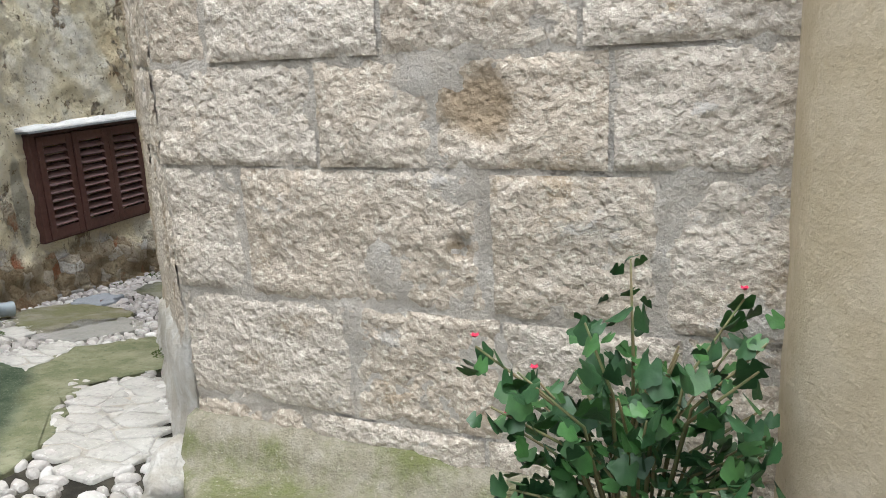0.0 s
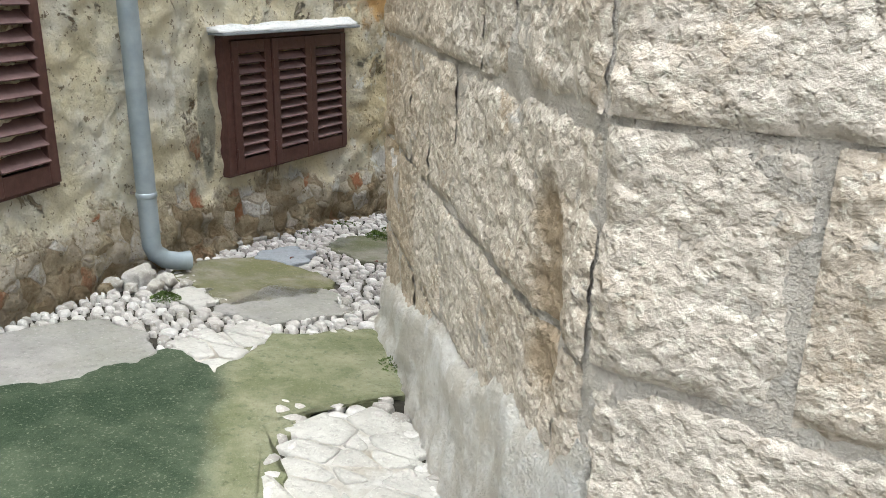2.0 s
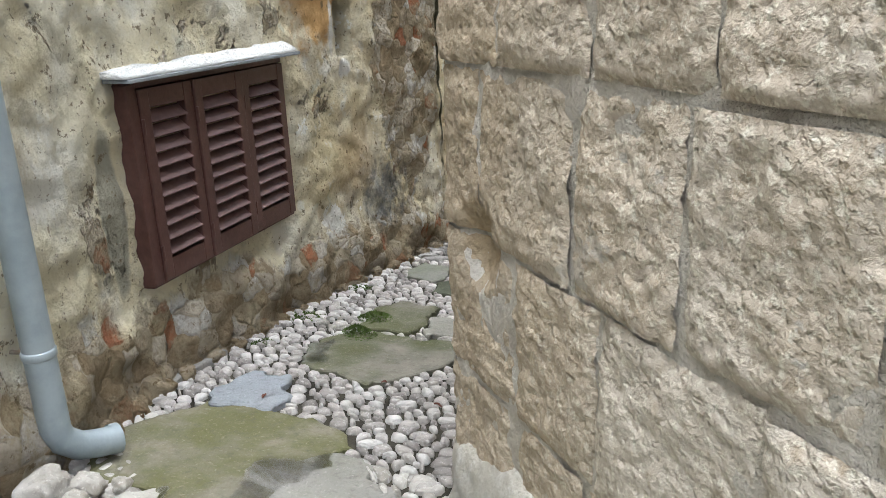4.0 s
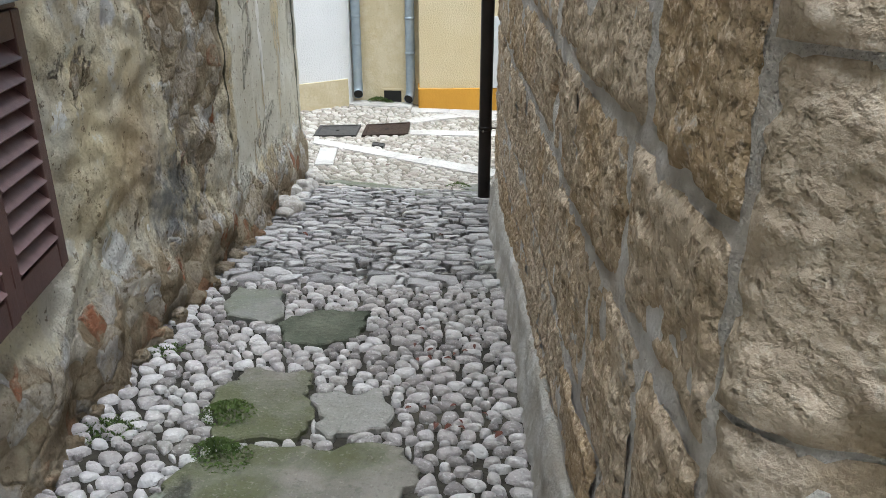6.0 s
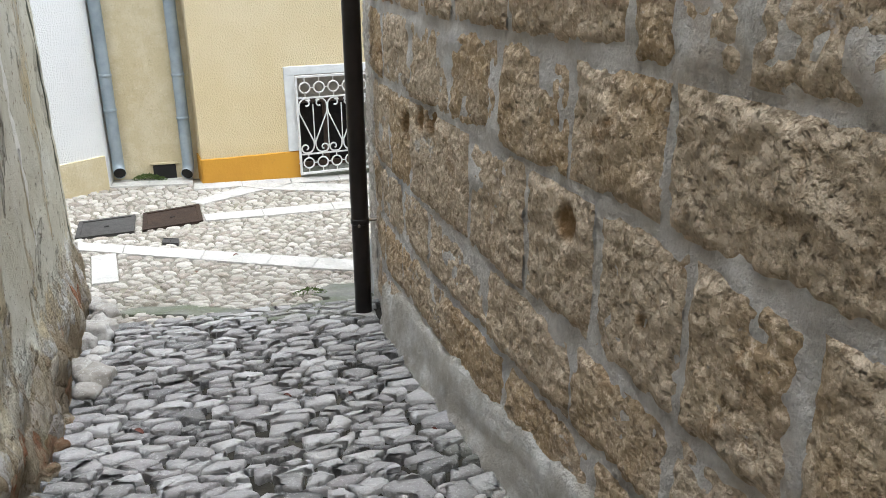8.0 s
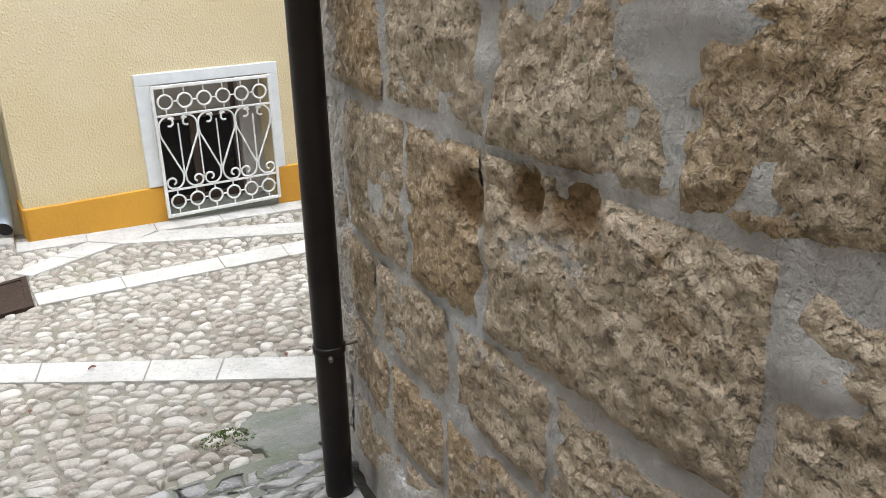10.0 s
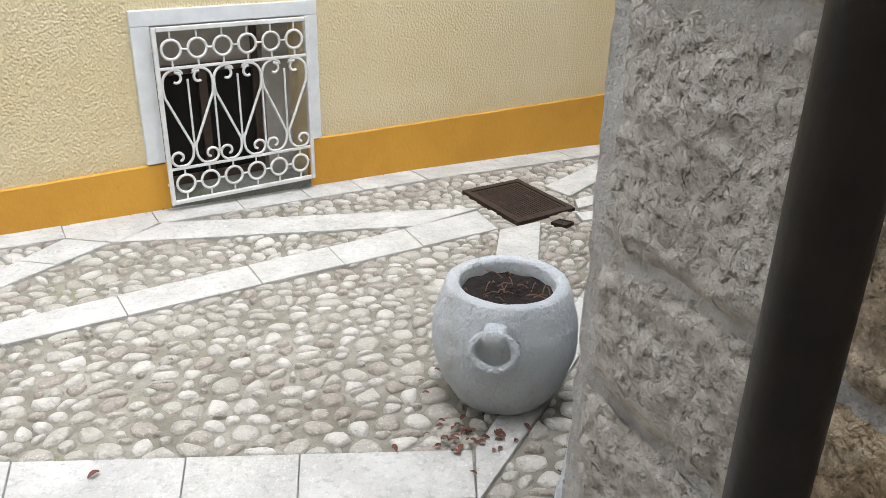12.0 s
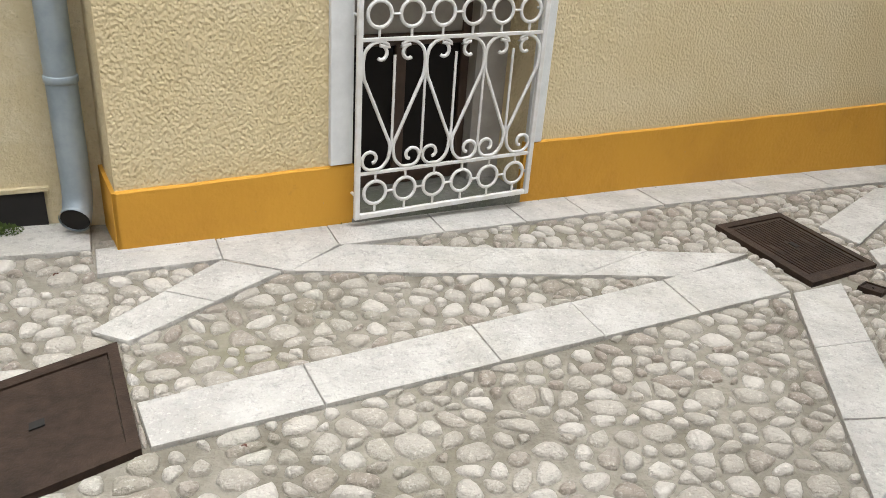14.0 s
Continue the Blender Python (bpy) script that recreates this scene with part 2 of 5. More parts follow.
# ---- more materials ----
def make_old_plaster():
    """The decayed ochre and beige plaster of the alley's long wall, with bare rubble where it has come off."""
    m = Mat("decayed_plaster", 0.95, 0.0, 0.12)
    c = m.mix(m.ramp(m.noise(1.6, 5), 0.38, 0.62), (0.72, 0.62, 0.40), (0.72, 0.67, 0.54))
    c = m.mix(m.ramp(m.noise(5, 6, 0.7), 0.50, 0.66, 0, 0.8), c, (0.58, 0.48, 0.30))
    c = m.mix(m.ramp(m.noise(11, 5), 0.57, 0.68, 0, 0.8), c, (0.78, 0.75, 0.67))
    c = m.mix(m.ramp(m.noise(1.5, 6, 0.72, warp=0.4), 0.60, 0.615), c, (0.83, 0.81, 0.75))
    c = m.mix(m.spot((-0.42, 0.22, 2.2), (0.3, 0.24, 0.26), 0.08, 0.25), c, (0.86, 0.85, 0.81))
    c = m.mix(m.spot((-0.46, 0.62, 2.1), (0.3, 0.14, 0.32), 0.5), c, (0.72, 0.54, 0.30))
    c = m.mix(m.spot((-0.2, -0.62, 1.5), (0.3, 0.14, 0.5), 0.5), c, (0.68, 0.66, 0.59))
    c = m.mix(m.spot((-0.5, 1.12, 2.0), (0.3, 0.30, 0.42), 0.3), c, (0.60, 0.38, 0.17))
    open_part = m.ramp(m.math("ADD", m.height("Y"), m.math("MULTIPLY", m.noise(2.5, 5), 0.8)), 1.5, 0.9)
    c = m.mix(m.math("MULTIPLY", open_part, 0.75), c, m.mix(m.ramp(m.noise(3, 5), 0.4, 0.65), (0.80, 0.73, 0.53), (0.82, 0.79, 0.70)))
    # bare rubble
    stone = m.cells(8.5, "F1", (1, 1, 1.25), "Color", 0.13)
    sep = m.t.nodes.new("ShaderNodeSeparateColor")
    m.link(stone, sep.inputs[0])
    edge = m.cells(8.5, "DISTANCE_TO_EDGE", (1, 1, 1.25), "Distance", 0.13)
    rub = m.mix(m.ramp(sep.outputs[0], 0.2, 0.8), (0.36, 0.28, 0.18), (0.64, 0.58, 0.48))
    rub = m.mix(m.ramp(sep.outputs[1], 0.86, 0.90), rub, (0.72, 0.70, 0.66))
    rub = m.mix(m.ramp(sep.outputs[2], 0.91, 0.94), rub, (0.40, 0.17, 0.09))
    rub = m.mix(m.ramp(edge, 0.10, 0.0, 0, 0.4), rub, (0.26, 0.20, 0.12))
    rub = m.mix(m.ramp(m.noise(7, 5, 0.7), 0.45, 0.6, 0, 0.8), rub, (0.46, 0.39, 0.27))
    rub = m.mix(m.ramp(m.noise(30, 5, 0.7), 0.5, 0.7, 0, 0.6), rub, (0.30, 0.23, 0.14))
    foot = m.math("ADD", m.height(), m.math("MULTIPLY", m.height("Y"), 0.098))
    foot = m.math("ADD", foot, m.math("MULTIPLY", m.noise(3.5, 6, 0.7), 0.7))
    bare = m.ramp(foot, 1.12, 0.98)
    bare = m.math("MAXIMUM", bare, m.ramp(m.noise(1.9, 6, 0.7, warp=0.6), 0.585, 0.61, 0, 0.9))
    bare = m.math("MAXIMUM", bare, m.spot((-0.5, 2.15, 1.6), (0.4, 0.45, 1.0), 0.12, 0.35, 4))
    c = m.mix(bare, c, rub)
    c = m.mix(m.ramp(foot, 0.98, 0.70, 0, 0.7), c, (0.19, 0.14, 0.085))
    c = m.mix(m.spot((-0.5, 1.40, 1.49), (0.2, 0.08, 0.06), 0.4), c, (0.76, 0.74, 0.70))
    c = m.mix(m.math("MULTIPLY", m.spot((-0.5, 1.46, 0.95), (0.3, 0.32, 0.38), 0.9), 0.6), c, (0.45, 0.32, 0.18))
    c = m.mix(m.math("MULTIPLY", m.spot((-0.5, 1.76, 0.70), (0.3, 0.40, 0.30), 0.95, 0.5, 12), 0.85), c, (0.16, 0.17, 0.185))
    c = m.mix(m.spot((-0.5, 1.285, 1.72), (0.2, 0.03, 0.17), 0.4, 0.15), c, (0.74, 0.72, 0.68))
    flat = m.ramp(m.math("ADD", m.height("Y"), m.math("MULTIPLY", m.noise(3, 4), 0.5)), 2.92, 2.96)
    flat = m.math("MULTIPLY", flat, m.ramp(m.math("ADD", m.height(), m.math("MULTIPLY", m.noise(4, 5), 0.6)), 0.66, 0.74))
    flat = m.math("MULTIPLY", flat, m.ramp(m.noise(2.6, 5, 0.7, (1, 1.6, 0.5)), 0.62, 0.60))
    c = m.mix(flat, c, m.mix(m.ramp(m.noise(3, 5), 0.4, 0.7), (0.58, 0.55, 0.44), (0.68, 0.66, 0.57)))
    c = m.mix(m.spot((-0.5, 2.58, 1.6), (0.3, 0.03, 1.1), 0.5, 0.4), c, (0.06, 0.055, 0.03))
    c = m.mix(m.spot((-0.62, 4.52, 1.3), (0.3, 0.05, 1.4), 0.5, 0.4), c, (0.07, 0.075, 0.05))
    c = m.mix(m.spot((-0.25, -0.5, 1.15), (0.3, 0.08, 0.36), 0.25, 0.15), c, (0.42, 0.40, 0.32))
    c = m.mix(m.ramp(m.noise(26, 5, 0.7), 0.59, 0.64, 0, 0.8), c, (0.20, 0.15, 0.085))
    c = m.mix(m.spot((-0.52, 3.32, 1.3), (0.3, 0.035, 0.7), 0.2, 0.5, 10), c, (0.80, 0.78, 0.72))
    c = m.mix(m.ramp(m.noise(5.5, 5), 0.62, 0.75, 0, 0.35), c, (0.30, 0.31, 0.16))
    lumps = m.noise(18, 7, 0.7, warp=0.5)
    rough = m.math("ADD", 0.75, m.math("MULTIPLY", bare, 0.5))
    m.bump(m.math("MULTIPLY", lumps, m.math("SUBTRACT", rough, m.math("MULTIPLY", flat, 0.62))), 0.07, 1.0)
    m.bump(m.math("MULTIPLY", m.ramp(edge, 0.0, 0.14), bare), 0.02, 0.8).bump(m.noise(60, 5, 0.7), 0.012, 0.8)
    return m.done(c)


def make_cobble(name, a, b, c, moss=0.15):
    m = Mat(name, 0.75, 0.0, 0.3)
    r = m.random()
    col = m.mix(m.ramp(r, 0.0, 0.55), a, b)
    col = m.mix(m.ramp(r, 0.62, 0.95), col, c)
    col = m.mix(m.ramp(m.noise(24, 6, 0.7), 0.5, 0.75, 0, 0.55), col, [k * 0.62 for k in b])
    col = m.mix(m.ramp(m.noise(1.5, 4), 0.55, 0.75, 0, moss), col, (0.15, 0.16, 0.09))
    col = m.mix(m.ramp(m.noise(70, 4, 0.7), 0.52, 0.7, 0, 0.5), col, [min(k * 1.3, 0.8) for k in a])
    m.bump(m.noise(30, 5, 0.65), 0.016, 0.8).bump(m.noise(120, 4, 0.7), 0.005, 0.8)
    return m.done(col)


def make_concrete(name, a, b, green, amount, lo=0.35, hi=0.65, crack=0.0):
    m = Mat(name, 0.9, 0.0, 0.2)
    col = m.mix(m.ramp(m.noise(6, 6), 0.35, 0.7), a, b)
    g = m.ramp(m.noise(2.2, 5, 0.65), lo, hi, 0, amount)
    col = m.mix(g, col, green)
    col = m.mix(m.ramp(m.noise(70, 3), 0.55, 0.75, 0, 0.5), col, [k * 1.3 for k in b])
    col = m.mix(m.ramp(m.cells(2.2, "DISTANCE_TO_EDGE", warp=0.3), 0.008, 0.002, 0, crack), col, (0.06, 0.06, 0.04))
    col = m.mix(m.ramp(m.noise(34, 5, 0.7), 0.5, 0.7, 0, 0.5), col, [k * 0.6 for k in a])
    m.bump(m.noise(9, 5), 0.02, 0.7).bump(m.noise(45, 5, 0.7), 0.014, 0.9).bump(m.noise(150, 4), 0.004, 0.9)
    return m.done(col)


def make_roughcast(name, a, b, stain):
    """Sprayed render with a coarse grain."""
    m = Mat(name, 0.9, 0.0, 0.2)
    col = m.mix(m.ramp(m.noise(1.2, 4), 0.3, 0.7), a, b)
    col = m.mix(m.ramp(m.noise(4, 6, 0.7), 0.6, 0.8, 0, 0.25), col, stain)
    damp = m.math("ADD", m.height(), m.math("MULTIPLY", m.noise(5, 5), 0.3))
    col = m.mix(m.ramp(damp, 0.28, 0.1, 0, 0.22), col, stain)
    grain = m.cells(100, "SMOOTH_F1", (1, 1, 0.8), warp=0.005)
    m.bump(grain, 0.007, 0.9).bump(m.noise(160, 3), 0.003, 0.5)
    return m.done(col)


def make_band():
    m = Mat("ochre_plinth_paint", 0.75, 0.0, 0.3)
    col = m.mix(m.ramp(m.noise(2.0, 5), 0.35, 0.7), (0.58, 0.30, 0.035), (0.50, 0.25, 0.03))
    col = m.mix(m.ramp(m.noise(8, 6, 0.7), 0.62, 0.75, 0, 0.5), col, (0.40, 0.20, 0.04))
    col = m.mix(m.ramp(m.noise(14, 6, 0.75), 0.69, 0.73, 0, 0.7), col, (0.33, 0.27, 0.20))
    m.bump(m.noise(40, 4), 0.004)
    return m.done(col)


old_plaster = make_old_plaster()
cobble_alley = make_cobble("white_pebble", (0.58, 0.56, 0.545), (0.42, 0.39, 0.37), (0.24, 0.22, 0.21), 0.3)
cobble_flat = make_cobble("flat_grey_cobble", (0.50, 0.49, 0.475), (0.35, 0.335, 0.325), (0.20, 0.195, 0.19), 0.4)
pebble_white = make_cobble("white_yard_pebble", (0.64, 0.62, 0.59), (0.52, 0.49, 0.46), (0.36, 0.335, 0.305), 0.25)
cobble_street = make_cobble("street_cobble", (0.52, 0.49, 0.435), (0.39, 0.36, 0.305), (0.30, 0.26, 0.215), 0.3)
limestone = make_concrete("white_limestone_slab", (0.44, 0.425, 0.39), (0.56, 0.545, 0.505), (0.42, 0.40, 0.33), 0.5, 0.5, 0.8, 0.0)
concrete = make_concrete("grey_concrete", (0.20, 0.20, 0.185), (0.28, 0.27, 0.25), (0.14, 0.16, 0.09), 0.8)
concrete_pink = make_concrete("pale_concrete", (0.28, 0.27, 0.255), (0.36, 0.34, 0.325), (0.24, 0.24, 0.19), 0.5)
def make_algae_sheet():
    """One poured sheet, olive with thin algae at the wall's side and dark green across its lower half."""
    m = Mat("algae_concrete", 0.85, 0.0, 0.25)
    n = m.noise(5, 6, 0.65)
    olive = m.mix(m.ramp(n, 0.35, 0.68), (0.135, 0.145, 0.075), (0.25, 0.25, 0.165))
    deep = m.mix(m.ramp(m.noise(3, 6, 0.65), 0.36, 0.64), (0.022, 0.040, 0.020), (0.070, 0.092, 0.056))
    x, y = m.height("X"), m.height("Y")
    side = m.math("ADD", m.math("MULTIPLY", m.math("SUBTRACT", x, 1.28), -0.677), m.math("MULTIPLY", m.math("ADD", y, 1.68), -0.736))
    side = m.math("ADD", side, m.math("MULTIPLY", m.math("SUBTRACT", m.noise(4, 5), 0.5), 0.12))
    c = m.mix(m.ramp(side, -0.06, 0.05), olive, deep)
    c = m.mix(m.ramp(m.noise(90, 4, 0.7), 0.54, 0.72, 0, 0.6), c, (0.26, 0.27, 0.20))
    c = m.mix(m.ramp(m.noise(34, 5, 0.7), 0.52, 0.7, 0, 0.5), c, (0.035, 0.05, 0.025))
    m.bump(m.noise(9, 5), 0.02, 0.6).bump(m.noise(60, 5, 0.7), 0.008, 0.9).bump(m.noise(170, 4), 0.003, 0.9)
    return m.done(c)


concrete_green = make_algae_sheet()
concrete_olive = make_concrete("olive_concrete", (0.20, 0.19, 0.14), (0.27, 0.25, 0.20), (0.13, 0.13, 0.05), 0.8, 0.42, 0.6, 0.0)
concrete_dark = make_concrete("damp_concrete", (0.10, 0.11, 0.08), (0.16, 0.16, 0.12), (0.05, 0.06, 0.04), 0.9)
skirt_mat = make_mortar("lime_skirting", (0.50, 0.465, 0.40), (0.68, 0.66, 0.62), 1.2)
yellow_render = make_roughcast("yellow_roughcast", (0.63, 0.52, 0.31), (0.67, 0.57, 0.37), (0.46, 0.35, 0.16))
yellow_smooth = make_mortar("yellow_plaster", (0.60, 0.51, 0.32), (0.66, 0.58, 0.40), 0.4)
yard_plaster = make_mortar("pale_yellow_plaster", (0.52, 0.44, 0.31), (0.58, 0.50, 0.37), 0.2)
white_render = make_roughcast("white_roughcast", (0.74, 0.74, 0.72), (0.78, 0.78, 0.76), (0.6, 0.6, 0.57))
band_mat = make_band()
white_stone_trim = simple("white_window_surround", (0.72, 0.73, 0.72), (0.62, 0.63, 0.62), 14, 0.8)
def make_bed():
    """Pale sandy mortar in the street, dark damp earth in the alley."""
    m = Mat("joint_bed", 0.95, 0.0, 0.15)
    n = m.noise(5, 6, 0.7)
    pale = m.mix(m.ramp(n, 0.35, 0.7), (0.16, 0.145, 0.112), (0.29, 0.27, 0.225))
    pale = m.mix(m.ramp(m.noise(1.4, 6, 0.7), 0.54, 0.72, 0, 0.6), pale, (0.20, 0.19, 0.11))
    pale = m.mix(m.ramp(m.noise(28, 5, 0.7), 0.55, 0.7, 0, 0.6), pale, (0.17, 0.15, 0.11))
    damp = m.mix(m.ramp(n, 0.35, 0.7), (0.022, 0.020, 0.016), (0.07, 0.063, 0.048))
    mouth = m.ramp(m.math("ADD", m.height("Y"), m.math("MULTIPLY", n, 0.5)), 4.0, 4.5)
    m.bump(m.noise(40, 5), 0.01).bump(m.noise(150, 3), 0.003)
    return m.done(m.mix(mouth, damp, pale))


joint_street = make_bed()
plain_wall = make_mortar("plain_plaster", (0.48, 0.44, 0.36), (0.56, 0.52, 0.44))
roof_mat = simple("roof_tile", (0.36, 0.17, 0.10), (0.28, 0.14, 0.09), 8, 0.9)


# ---- ground ----
def make_ground():
    bm = bmesh.new()
    xs = [-300, -80, -25, -10] + [-6 + 0.2 * k for k in range(81)] + [14, 25, 80, 300]
    ys = [-300, -80, -25, -12] + [-8 + 0.2 * k for k in range(96)] + [15, 25, 80, 300]
    grid = [[bm.verts.new((x, y, ground_z(x, y) - 0.012 + 0.006 * min(max((y - 4.2) / 0.5, 0), 1) + 0.006 * noise.noise((x * 3, y * 3, 0)))) for x in xs] for y in ys]
    for r0, r1 in zip(grid, grid[1:]):
        for k in range(len(xs) - 1):
            bm.faces.new((r0[k], r0[k + 1], r1[k + 1], r1[k]))
    return tagged(part("ground", bm, joint_street, None, "sandy mortar bed between the cobbles of the sloping lane", True), kind="structure", category="ground")


ground = make_ground()


# ---- walls ----
class Line:
    """A wall's foot seen from above, rounded at its bends, with a place and an outward way at each length."""

    def __init__(self, pts, soft=0.08):
        p = [Vector((*q, 0)) for q in pts]
        fine = []
        for a, b in zip(p, p[1:]):
            n = max(2, int((b - a).length / 0.02))
            fine += [a.lerp(b, k / n) for k in range(n)]
        fine.append(p[-1])
        w = max(1, int(soft / 0.02))
        self.p = []
        for k in range(len(fine)):
            r = min(w, k, len(fine) - 1 - k)
            self.p.append(sum((fine[k + j] for j in range(-r, r + 1)), Vector()) / (2 * r + 1))
        self.s = [0.0]
        for a, b in zip(self.p, self.p[1:]):
            self.s.append(self.s[-1] + (b - a).length)
        self.length = self.s[-1]

    def at(self, s):
        s = min(max(s, 0), self.length)
        k = min(int(np.searchsorted(self.s, s)), len(self.p) - 1)
        k = max(k, 1)
        f = (s - self.s[k - 1]) / max(self.s[k] - self.s[k - 1], 1e-6)
        d = (self.p[k] - self.p[k - 1]).normalized()
        return self.p[k - 1].lerp(self.p[k], f), Vector((d.y, -d.x, 0))

    def nearest(self, x, y):
        return min(range(len(self.p)), key=lambda k: (self.p[k].x - x) ** 2 + (self.p[k].y - y) ** 2)

    def s_of(self, x, y):
        return self.s[self.nearest(x, y)]


def wall_mesh(line, z0, z1, thick, relief, step=0.06, scale=5.0, lean=0.0, hole=None, top=0.25, bulge=None):
    """A wall with an uneven outer face (to the right of the line's way), its back, ends and top."""
    bm = bmesh.new()
    ns = max(2, int(line.length / step))
    zs = [z0 + (3.2 - z0) * k / int((3.2 - z0) / step) for k in range(int((3.2 - z0) / step) + 1)]
    zs += [3.2 + (z1 - 3.2) * (k + 1) / 6 for k in range(6)]
    front, back = [], []
    for z in zs:
        rf, rb = [], []
        for k in range(ns + 1):
            p, n = line.at(line.length * k / ns)
            q = Vector((p.x * scale, p.y * scale, z * scale))
            d = (relief(p) if callable(relief) else relief) * (noise.noise(q) + 0.6 * noise.noise(q * 2.3) + 0.35 * noise.noise(q * 5.1))
            d += -lean * (z - 0.3) + (bulge(line.length * k / ns, z) if bulge else 0)
            rf.append(bm.verts.new(p + n * d + Vector((0, 0, z))))
            rb.append(bm.verts.new(p - n * thick + Vector((0, 0, z))))
        front.append(rf)
        back.append(rb)
    for a in range(len(zs) - 1):
        for k in range(ns):
            s, z = line.length * (k + 0.5) / ns, (zs[a] + zs[a + 1]) / 2
            if hole and hole[0] < s < hole[1] and hole[2] < z < hole[3]:
                continue
            bm.faces.new((front[a][k + 1], front[a][k], front[a + 1][k], front[a + 1][k + 1]))
            bm.faces.new((back[a][k], back[a][k + 1], back[a + 1][k + 1], back[a + 1][k]))
    for k in range(ns):
        bm.faces.new((front[-1][k], front[-1][k + 1], back[-1][k + 1], back[-1][k]))
    for a in range(len(zs) - 1):
        for k in (0, ns):
            f = (front[a][k], back[a][k], back[a + 1][k], front[a + 1][k])
            bm.faces.new(f if k else f[::-1])
    if hole:
        inner = {}
        for a in range(len(zs) - 1):
            for k in range(ns):
                s, z = line.length * (k + 0.5) / ns, (zs[a] + zs[a + 1]) / 2
                if not (hole[0] < s < hole[1] and hole[2] < z < hole[3]):
                    continue
                for da, dk, e in ((-1, 0, (a, k, a, k + 1)), (1, 0, (a + 1, k, a + 1, k + 1)), (0, -1, (a, k, a + 1, k)), (0, 1, (a, k + 1, a + 1, k + 1))):
                    s2, z2 = line.length * (k + dk + 0.5) / ns, (zs[a + da] + zs[a + da + 1]) / 2
                    if not (hole[0] < s2 < hole[1] and hole[2] < z2 < hole[3]):
                        bm.faces.new((front[e[0]][e[1]], front[e[2]][e[3]], back[e[2]][e[3]], back[e[0]][e[1]]))
    bmesh.ops.recalc_face_normals(bm, faces=bm.faces)
    return bm


# the dressed-stone building: round the corner from the little yard and along the alley
stone_line = Line([(5.0, -1.975), (4.0, -2.035), (2.86, -2.10), (2.1, -1.46), (1.12, -0.62), (1.05, 0.2), (1.0, 1.4), (0.92, 2.6), (0.885, 3.5), (0.955, 4.18)][::-1], 0.07)


def mortar_depth(s, z):
    """The mortar lies a little back, and well back behind the hollows."""
    p, _ = stone_line.at(s)
    d = -0.003
    smear = noise.noise((p.x * 2.6, p.y * 2.6, z * 3.4)) + 0.5 * noise.noise((p.x * 7, p.y * 7, z * 9))
    d += (0.034 if p.y > -0.4 else 0.022) * max(0, min(smear - (0.42 if p.y > -0.4 else 0.52), 0.4))
    for place, reach, deep in HOLLOWS:
        r = ((place[0] - p.x) ** 2 + (place[1] - p.y) ** 2 + ((place[2] - z) / 1.2) ** 2) / (reach * reach)
        d -= (deep + 0.005) * max(0, 1 - 1.1 * r)
    return d


wall_stone = tagged(part("wall_1", wall_mesh(stone_line, -0.6, 4.7, 0.28, 0.007, 0.025, 9.0, 0.0, bulge=mortar_depth), mortar, None,
                         "rough dressed limestone wall with smeared grey mortar joints", True), kind="structure", category="wall")
# the plastered street side of the same building
grey_line = Line([(0.957, 4.185), (1.66, 4.88), (2.9, 5.88), (4.66, 6.84), (8.0, 8.35)][::-1], 0.12)
wall_grey = tagged(part("wall_2", wall_mesh(grey_line, -0.9, 3.9, 0.3, 0.026, 0.035, 5.0, 0.05, bulge=lambda q, z: -0.05 * (z - 0.2) * min(1, max(0, grey_line.length - q - 0.6) / 1.2)), plaster_grey, None,
                        "bluish grey lime-plastered battered wall along the street", True), kind="structure", category="wall")
# the long decayed wall on the other side of the alley
old_line = Line([(3.2, -7.0), (1.35, -4.8), (0.36, -2.45), (0.03, -1.53), (-0.12, -1.0), (-0.33, -0.37), (-0.47, 0.74), (-0.50, 1.5), (-0.50, 3.0), (-0.56, 3.9), (-0.63, 4.65)], 0.15)
NICHE = (old_line.s_of(-0.5, 1.31), old_line.s_of(-0.5, 1.50), 1.545, 1.86)


def foot_bulge(s, z):
    p, _ = old_line.at(s)
    low = ground_z(p.x, p.y) + 0.38 + 0.12 * noise.noise((s * 2.2, 0, 5))
    return 0.05 * min(max((low - z) / 0.15, 0), 1) * (0.8 + noise.noise((s * 4, z * 4, 1)))


wall_old = tagged(part("wall_3", wall_mesh(old_line, -0.6, 5.4, 0.3, lambda p: 0.022 - 0.016 * min(max((p.y - 2.58) / 0.08, 0), 1), 0.025, 6.5, 0.004, NICHE, bulge=foot_bulge), old_plaster, None,
                       "crumbling ochre plaster wall with bare rubble at its foot", True), kind="structure", category="wall")
end_line = Line([(-0.64, 4.66), (-0.95, 4.8), (-6.0, 4.2)], 0.05)
wall_end = tagged(part("wall_4", wall_mesh(end_line, -0.6, 3.6, 0.3, 0.01, 0.1), plain_wall, None,
                       "plastered street side of the old alley house", True), kind="structure", category="wall")
# the yellow plaster wall in the yard's corner, and plain walls that close the yard
yard_line = Line([(4.74, -1.9), (4.79, -2.2), (5.5, -2.75), (6.6, -4.2), (7.4, -6.8)], 0.05)
wall_yard = tagged(part("wall_5", wall_mesh(yard_line, 0.0, 3.6, 0.2, 0.004, 0.08), yard_plaster, None,
                        "smooth pale yellow plastered wall beside the yard", True), kind="structure", category="wall")


